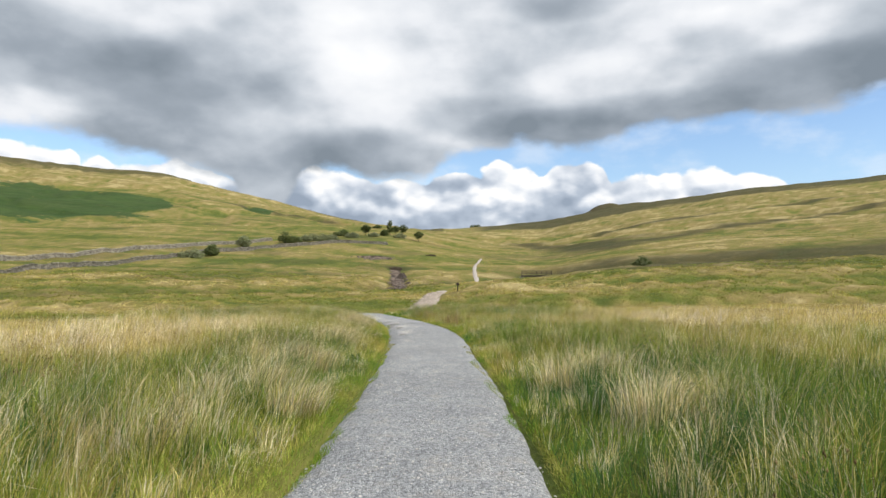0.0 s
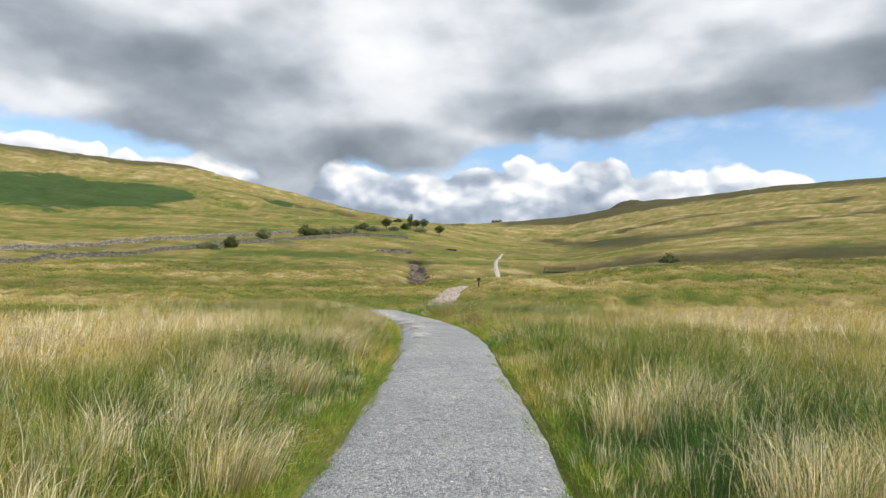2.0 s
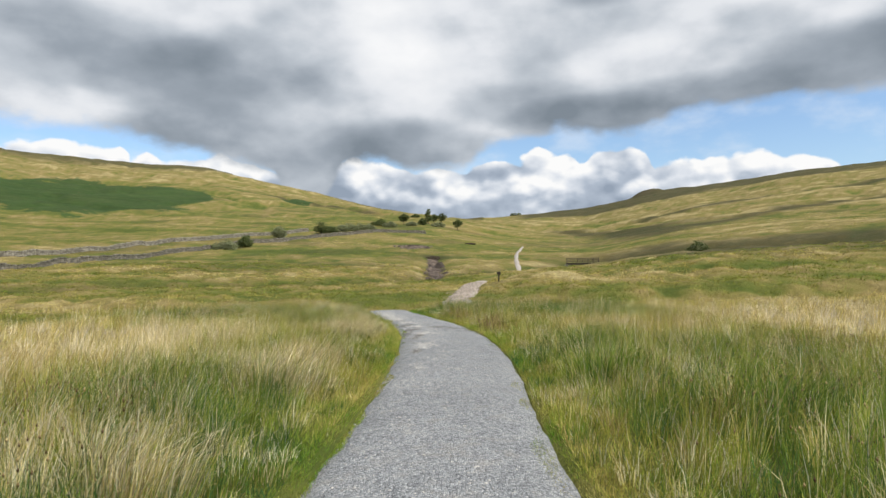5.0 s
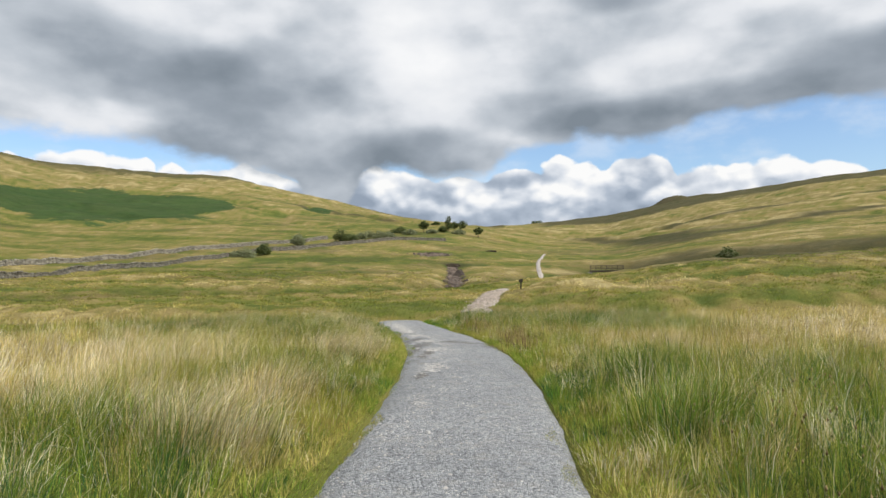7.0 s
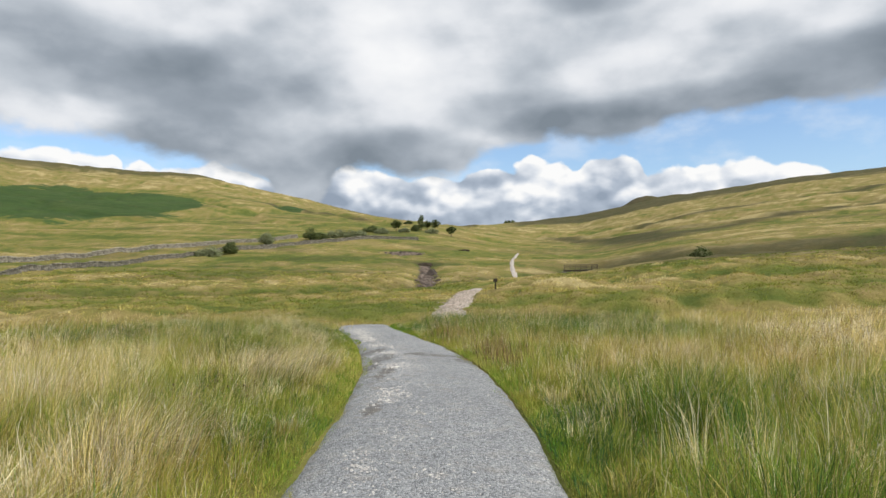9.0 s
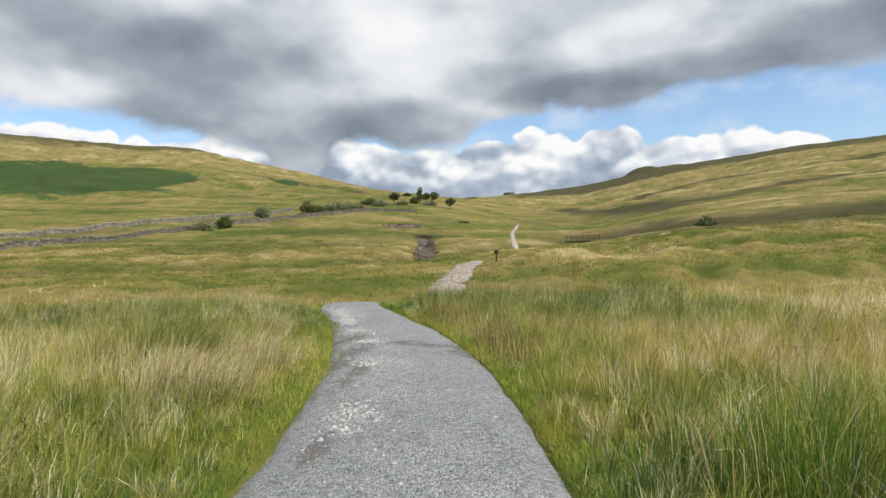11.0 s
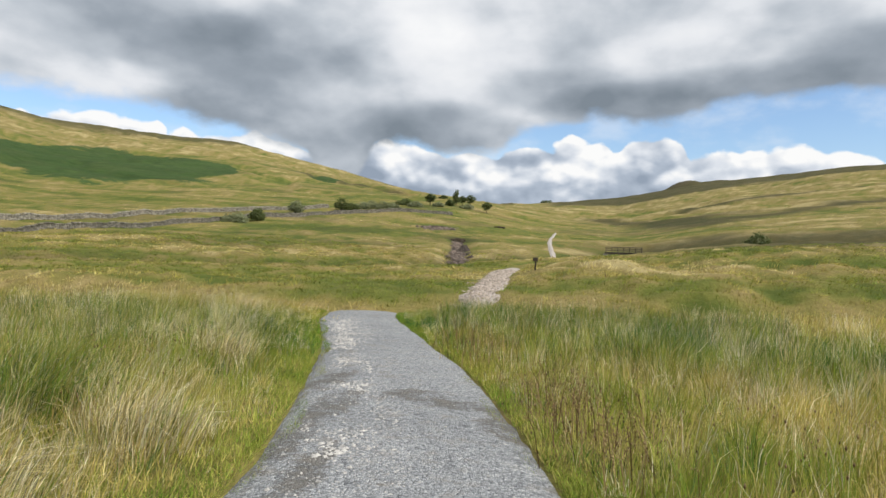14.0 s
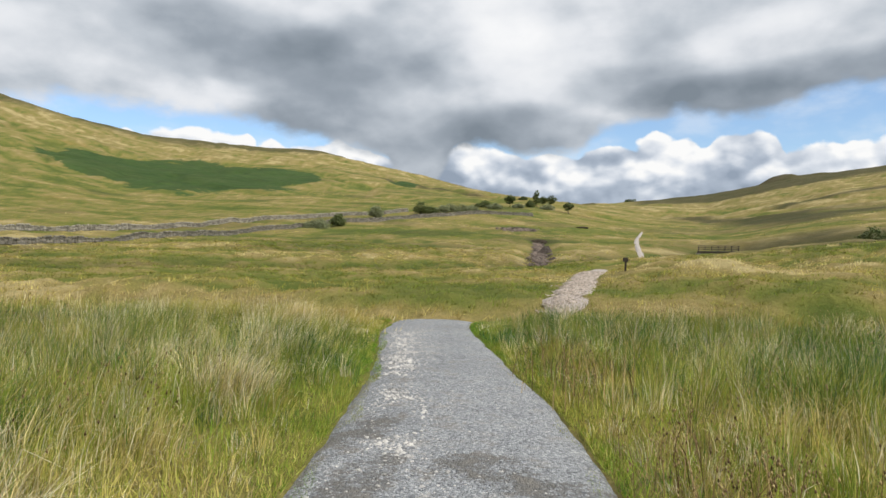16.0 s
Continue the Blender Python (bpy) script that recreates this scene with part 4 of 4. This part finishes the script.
# ---- dry stone walls, far side of the stream ----
def stone_wall(name, ends, height, label):
    """A wall of joined rough stones that follows the ground, with a row of cope stones on top."""
    bearings, dists = zip(*ends)
    t = np.linspace(0, 1, 400)
    k = np.linspace(0, 1, len(ends))
    a, d = np.radians(np.interp(t, k, bearings)), np.interp(t, k, dists)
    X, Y = d * np.sin(a), d * np.cos(a)
    s = np.concatenate([[0], np.cumsum(np.hypot(np.diff(X), np.diff(Y)))])
    q = np.arange(0, s[-1], 0.5)
    X, Y = np.interp(q, s, X), np.interp(q, s, Y)
    Z = land(X, Y)
    tx, ty = np.gradient(X), np.gradient(Y)
    L = np.hypot(tx, ty)
    tx, ty = tx / L, ty / L
    root = tagged(new(name), label, "stone wall")
    sag = 0.25 * (vnoise(q, q * 0, 5, 3) - 0.5) - 0.3 * sstep(vnoise(q, q * 0 + 4, 9, 2), 0.82, 0.9)
    rows = 4
    cube = np.array([(i, j, m) for i in (-1, 1) for j in (-1, 1) for m in (-1, 1)], float)
    cf = np.array([(0, 1, 3, 2), (4, 6, 7, 5), (0, 4, 5, 1), (2, 3, 7, 6), (0, 2, 6, 4), (1, 5, 7, 3)])
    def stones(rows_from, rows_to, name_, mat):
        V, F, b = [], [], 0
        for row in range(rows_from, rows_to):
            n = len(q)
            hh = (height + sag) / (rows + 0.8)
            zc = Z + hh * (row + 0.5) - 0.05
            off = rng.uniform(-0.12, 0.12, n)
            sx, sy, sz = rng.uniform(0.22, 0.30, n), (0.27 - 0.035 * row) * rng.uniform(0.85, 1.15, n), hh * rng.uniform(0.46, 0.60, n)
            if row == rows:
                sx, sz, sy = rng.uniform(0.12, 0.26, n), hh * rng.uniform(0.4, 0.8, n), rng.uniform(0.2, 0.28, n)
            c = cube[None] * np.stack([sx, sy, sz], 1)[:, None] * rng.uniform(0.82, 1.12, (n, 8, 3))
            wx = X[:, None] + off[:, None] * tx[:, None] + c[..., 0] * tx[:, None] - c[..., 1] * ty[:, None]
            wy = Y[:, None] + off[:, None] * ty[:, None] + c[..., 0] * ty[:, None] + c[..., 1] * tx[:, None]
            V.append(np.stack([wx, wy, zc[:, None] + c[..., 2]], -1).reshape(-1, 3))
            F.append((np.arange(n)[:, None, None] * 8 + cf[None]).reshape(-1, 4) + b)
            b += n * 8
        ob = new(name_, mesh_from(name_, np.concatenate(V), np.concatenate(F), mat))
        ob.parent = root
        tagged(ob, kind="stuff")
    stones(0, rows, "wall_stones", WALLSTONE)
    stones(rows, rows + 1, "cope_stones", WALLSTONE)
    return root


stone_wall("dry_stone_wall", [(-56, 98), (-45, 112), (-35, 128), (-27, 152), (-20, 180), (-13, 205), (-9, 222), (-5, 232)], 1.0, "long grey dry stone field wall crossing the lower slope")
stone_wall("dry_stone_wall", [(-58, 128), (-45, 142), (-35, 158), (-27, 182), (-20, 208), (-15, 222)], 1.1, "grey dry stone field wall higher up the slope")


# ---- trees and bushes ----
def crown_mesh(seed, lobes, leaves, leaf):
    """A ragged crown: small leaf clumps scattered in several lobes. lobes: (x, y, z, radius, squash)."""
    r = np.random.default_rng(seed)
    P = []
    wsum = sum(l[3] ** 2 for l in lobes)
    for (a, b, c, rad, sq) in lobes:
        n = int(leaves * rad ** 2 / wsum)
        v = r.normal(size=(n, 3))
        v /= np.linalg.norm(v, axis=1)[:, None]
        lump = 0.5 + 0.95 * vnoise(v[:, 0] * 3 + seed, v[:, 1] * 3 + v[:, 2] * 2, 0.8, seed % 6)
        v *= (rad * lump * r.uniform(0.45, 1.0, n) ** 0.5)[:, None]
        P.append(np.stack([a + v[:, 0], b + v[:, 1], c + v[:, 2] * sq], 1))
    P = np.concatenate(P)
    P = P[P[:, 2] > 0.04]
    n = len(P)
    u, w = r.normal(size=(n, 3)), r.normal(size=(n, 3))
    u /= np.linalg.norm(u, axis=1)[:, None]
    w = np.cross(u, w)
    w /= np.linalg.norm(w, axis=1)[:, None]
    s = leaf * r.uniform(0.6, 1.3, (n, 1))
    V = np.stack([P - u * s, P + w * s * 0.55, P + u * s, P - w * s * 0.55], 1).reshape(-1, 3)
    return V, np.arange(n * 4).reshape(n, 4)


def tree(name, x, y, height, lobes, label, mat, seed, leaves=1600, leaf=0.22, trunk=0.16):
    """lobes in parts of the height."""
    z = float(land(x, y))
    root = tagged(new(name), label, "tree" if "tree" in name else "bush")
    root.location = (x, y, z)
    scaled = [(a * height, b * height, c * height, r * height, q) for a, b, c, r, q in lobes]
    bm = bmesh.new()
    lean = scaled[0]
    fork = Vector((lean[0] * 0.4, lean[1] * 0.4, max(0.25 * height, lean[2] * 0.45)))
    stick(bm, (0, 0, -0.3), fork, trunk, trunk * 0.7)
    for a, b, c, r, q in scaled:
        stick(bm, fork, (a, b, c), trunk * 0.55, trunk * 0.2, 6)
        for i in range(3):
            t = 2.1 * i + seed
            stick(bm, Vector((a, b, c)).lerp(fork, 0.4), (a + r * 0.7 * math.cos(t), b + r * 0.7 * math.sin(t), c + r * 0.3 * q), trunk * 0.25, trunk * 0.08, 5)
    part("trunk", bm, BARK, root)
    V, F = crown_mesh(seed, scaled, leaves, leaf)
    ob = new("crown", mesh_from("crown", V, F, mat))
    ob.parent = root
    return root


ROUND = [(0.03, 0, 0.56, 0.42, 0.95), (-0.32, 0.1, 0.36, 0.34, 0.85), (0.34, -0.05, 0.34, 0.36, 0.85), (0.08, 0.2, 0.22, 0.36, 0.7)]
TALL = [(0, 0, 0.80, 0.17, 1.1), (-0.06, 0.05, 0.58, 0.19, 0.9), (0.10, 0.0, 0.36, 0.2, 0.8), (-0.12, 0, 0.28, 0.16, 0.8)]
CANOPY = [(0.0, 0, 0.74, 0.24, 0.8), (-0.24, 0.08, 0.62, 0.2, 0.75), (0.25, -0.05, 0.64, 0.21, 0.75), (0.08, 0.2, 0.46, 0.2, 0.7), (-0.1, -0.15, 0.36, 0.16, 0.7)]
WIDE = [(0, 0, 0.45, 0.52, 0.85), (-0.75, 0.1, 0.30, 0.45, 0.75), (0.7, 0.0, 0.28, 0.45, 0.7), (0.25, 0.3, 0.4, 0.48, 0.8), (-0.3, -0.2, 0.2, 0.5, 0.6)]


def polar(bearing, dist):
    return dist * math.sin(radians(bearing)), dist * math.cos(radians(bearing))


PLANTS = [
    # kind, bearing, distance, height, lobes, pale
    ("hawthorn_tree", -4.75, 292, 6.8, TALL, 0), ("hawthorn_tree", -4.25, 298, 4.6, CANOPY, 0), ("hawthorn_tree", -3.6, 304, 5.4, CANOPY, 0),
    ("hawthorn_tree", -2.2, 282, 4.9, CANOPY, 0), ("hawthorn_tree", -6.9, 272, 5.2, CANOPY, 0), ("hawthorn_tree", -5.3, 280, 3.0, ROUND, 0),
    ("hawthorn_bush", -3.9, 276, 2.8, WIDE, 1), ("hawthorn_bush", -9.0, 262, 3.0, WIDE, 0), ("hawthorn_bush", -8.1, 258, 2.6, WIDE, 1),
    ("hawthorn_bush", -13.9, 214, 4.0, ROUND, 0), ("hawthorn_bush", -13.2, 216, 2.6, WIDE, 0), ("willow_bush", -11.6, 222, 3.0, WIDE, 1), ("willow_bush", -10.6, 226, 3.0, WIDE, 1),
    ("willow_bush", -12.3, 220, 2.4, WIDE, 1), ("hawthorn_bush", -17.4, 200, 3.6, ROUND, 1), ("willow_bush", -21.6, 168, 2.9, WIDE, 1), ("hawthorn_bush", -20.0, 170, 3.0, ROUND, 0),
    ("hawthorn_bush", -9.9, 240, 2.2, WIDE, 1), ("hawthorn_bush", -6.2, 268, 2.2, WIDE, 1), ("hawthorn_bush", 17.3, 146, 3.8, ROUND, 0), ("hawthorn_bush", -5.9, 330, 2.0, WIDE, 0),
]
for i, (kind, b, d, h, lobes, pale) in enumerate(PLANTS):
    tree(kind, *polar(b, d), h, lobes, ("dark green " if not pale else "grey-green ") + ("windswept hawthorn tree on the hillside" if "tree" in kind else "scrubby bush beside the field wall"),
         LEAF_PALE if pale else LEAF_DARK, i + 1, leaves=1500)


def far_wood():
    x, y = polar(2.9, 1500)
    z = float(land(x, y))
    V, F = crown_mesh(40, [(i * 5.5 - 8, 0, 2.4 + 1.2 * (i % 2), 4.2, 0.8) for i in range(4)], 500, 1.3)
    ob = new("far_wood", mesh_from("far_wood", V, F, LEAF_DARK))
    ob.location = (x, y, z - 0.5)
    tagged(ob, "small dark plantation on the far skyline", "woodland", kind="stuff")


far_wood()


# ---- footbridge and signpost ----
def footbridge():
    x, y = polar(8.35, 153)
    root = tagged(new("footbridge"), "weathered timber footbridge with post and rail sides", "footbridge")
    z = 0.0
    root.matrix_world = pose(x, y, z, 0, 0, -8)
    for s_ in (-0.55, 0.55):
        bm = bmesh.new()
        box(bm, 7.4, 0.22, 0.36, pose(0, s_, -0.2), 0.02)
        part("beam", bm, TIMBER, root)
    plank = bmesh.new()
    box(plank, 0.19, 1.45, 0.05, pose(0, 0, 0.01), 0.008)
    first = part("plank", plank, TIMBER, root)
    first.location = (-3.6, 0, 0)
    for i in range(1, 35):
        o = new("plank", first.data)
        o.parent, o.location = root, (-3.6 + 0.212 * i, 0, 0.004 * (i % 3))
    for s_ in (-0.72, 0.72):
        for i in range(7):
            bm = bmesh.new()
            box(bm, 0.11, 0.11, 1.32, pose(-3.45 + 1.15 * i, s_, 0.46, 0, 0.6 * (i % 3 - 1)), 0.012)
            part("post", bm, TIMBER, root)
        for h in (0.42, 0.74, 1.06):
            bm = bmesh.new()
            box(bm, 7.2, 0.05, 0.12, pose(0, s_ * 0.91, h), 0.01)
            part("rail", bm, TIMBER, root)
    for e in (-3.6, 3.6):
        bm = bmesh.new()
        box(bm, 0.9, 1.9, 3.4, pose(e, 0, -2.05), 0.06)
        part("abutment", bm, WALLSTONE, root, "rough stone abutment")


footbridge()


def signpost():
    x, y = 1.5, 66.0
    root = tagged(new("signpost"), "short dark timber waymark post with a square board", "signpost")
    root.matrix_world = pose(x, y, float(land(x, y)), 0, 1.5, 10)
    bm = bmesh.new()
    box(bm, 0.11, 0.11, 1.05, pose(0, 0, 0.37), 0.012)
    part("post", bm, SIGN, root)
    bm = bmesh.new()
    box(bm, 0.36, 0.035, 0.26, pose(-0.03, -0.075, 0.74), 0.01)
    part("sign_board", bm, SIGN, root)


signpost()


# ---- loose stone: stream bed, scars, chips on the path ----
def rocks(name, x, y, z, size, mat, label):
    n = len(x)
    o = np.array([(1, 0, 0), (0.3, 0.95, 0.1), (-0.8, 0.6, 0), (-0.8, -0.6, 0.1), (0.3, -0.95, 0), (0.4, 0.1, 0.75), (-0.4, -0.1, 0.7)])
    f = np.array([(0, 1, 5), (1, 6, 5), (1, 2, 6), (2, 3, 6), (3, 4, 6), (4, 5, 6), (4, 0, 5)])
    a = rng.uniform(0, 6.28, n)
    p = o[None] * size[:, None, None] * rng.uniform(0.6, 1.25, (n, 7, 3)) * np.array([1, 1, 0.8])
    V = np.stack([x[:, None] + p[..., 0] * np.cos(a)[:, None] - p[..., 1] * np.sin(a)[:, None],
                  y[:, None] + p[..., 0] * np.sin(a)[:, None] + p[..., 1] * np.cos(a)[:, None], z[:, None] + p[..., 2] - 0.1 * size[:, None]], -1).reshape(-1, 3)
    F = (np.arange(n)[:, None, None] * 7 + f[None]).reshape(-1, 3)
    return tagged(new(name, mesh_from(name, V, F, mat)), label, "stones", kind="stuff")


def stream_stones():
    n = 1300
    t = rng.random(n)
    x = -6.9 - 3.9 * t + rng.normal(0, 0.62, n) * (1.25 - 0.75 * t)
    y = 101 + 44 * t + rng.normal(0, 0.6, n)
    rocks("stream_stones", x, y, land(x, y), rng.gamma(2.0, 0.13, n) + 0.06, BEDSTONE, "brown weathered boulders in the dry stream bed")
    n = 500
    x, y = rng.normal(-18.5, 1.9, n), rng.normal(172, 2.4, n)
    rocks("scree", x, y, land(x, y), rng.gamma(2.0, 0.10, n) + 0.06, BEDSTONE, "bare brown stones on an eroded bank")


stream_stones()


def peat_bank(x, y, wide, deep, high):
    """An undercut lip of dark peat with a ragged edge, at the head of an eroded gully."""
    bm = bmesh.new()
    bmesh.ops.create_icosphere(bm, subdivisions=3, radius=0.5)
    for v in bm.verts:
        n = noise.noise(v.co * 3.1) * 0.22 + noise.noise(v.co * 7.3) * 0.12
        v.co = Vector((v.co.x * wide, v.co.y * deep, max(v.co.z, -0.35) * high)) * (1 + 1.8 * n)
    me = bpy.data.meshes.new("peat_bank")
    bm.to_mesh(me), bm.free()
    me.materials.append(BEDPEAT)
    ob = new("peat_bank", me)
    ob.location = (x, y, float(land(x, y)) + 0.05 * high)
    tagged(ob, "dark undercut peat bank above the bare stones", "peat bank", kind="structure")


peat_bank(-10.9, 147.5, 3.6, 1.6, 1.3)
peat_bank(-19.0, 176.0, 4.6, 1.4, 0.9)
peat_bank(-3.6, 197.0, 3.4, 1.4, 0.7)


def chips():
    n = 64000
    y = rng.uniform(2, 37, n)
    w = np.clip(rng.normal(0, 0.62, n), -1.04, 1.04)
    strip = sstep(y, 15, 21) * (np.exp(-((w + 0.55) / 0.3) ** 2) + 0.6 * np.exp(-((w - 0.85) / 0.15) ** 2)) * sstep(fnoise(w * 1.5, y, 1.1, 4), 0.35, 0.55)
    keep = rng.random(n) < 0.12 + 0.35 * sstep(fnoise(w * 1.5, y, 0.9, 3), 0.48, 0.62) + 0.45 * strip
    y, w = y[keep], w[keep]
    x = path_x(y) + w * HALF
    rocks("gravel_chips", x, y, path_height(x, y), (rng.gamma(1.6, 0.0024, len(x)) + 0.003) * (1 + 1.5 * strip[keep]), CHIP, "loose pale limestone chips lying on the path")
    n = 2600
    y = rng.uniform(50, 74, n)
    x = path_x(y) + rng.normal(0, 0.42, n) * HALF
    rocks("path_rubble", x, y, path_height(x, y), rng.gamma(2.0, 0.022, n) + 0.02, RUBBLE, "pale broken stone on the eroded path")


chips()


def path_stones():
    """The larger flat stones that lie loose on the path."""
    r = random.Random(5)
    shapes = []
    for k in range(6):
        bm = bmesh.new()
        bmesh.ops.create_icosphere(bm, subdivisions=1, radius=1.0)
        for v in bm.verts:
            v.co = Vector((v.co.x * r.uniform(0.8, 1.25), v.co.y * r.uniform(0.55, 0.95), v.co.z * 0.38 * r.uniform(0.7, 1.2)))
        me = bpy.data.meshes.new("stone")
        bm.to_mesh(me), bm.free()
        me.materials.append(CHIP)
        shapes.append(me)
    for i in range(220):
        y = r.uniform(2.5, 36)
        w = r.choice((-0.85, -0.6, -0.35, 0.0, 0.4, 0.8, 0.95)) + r.gauss(0, 0.1)
        x = float(path_x(y)) + w * HALF
        size = r.uniform(0.010, 0.024) * (1.35 if y > 19 and w < 0 else 1.0)
        ob = new("stone", shapes[i % 6])
        ob.parent = FOOTPATH
        ob.matrix_basis = pose(x, y, float(path_height(np.array(x), np.array(y))) + size * 0.1, r.uniform(-8, 8), r.uniform(-8, 8), r.uniform(0, 360)) @ Matrix.Scale(size, 4)


path_stones()
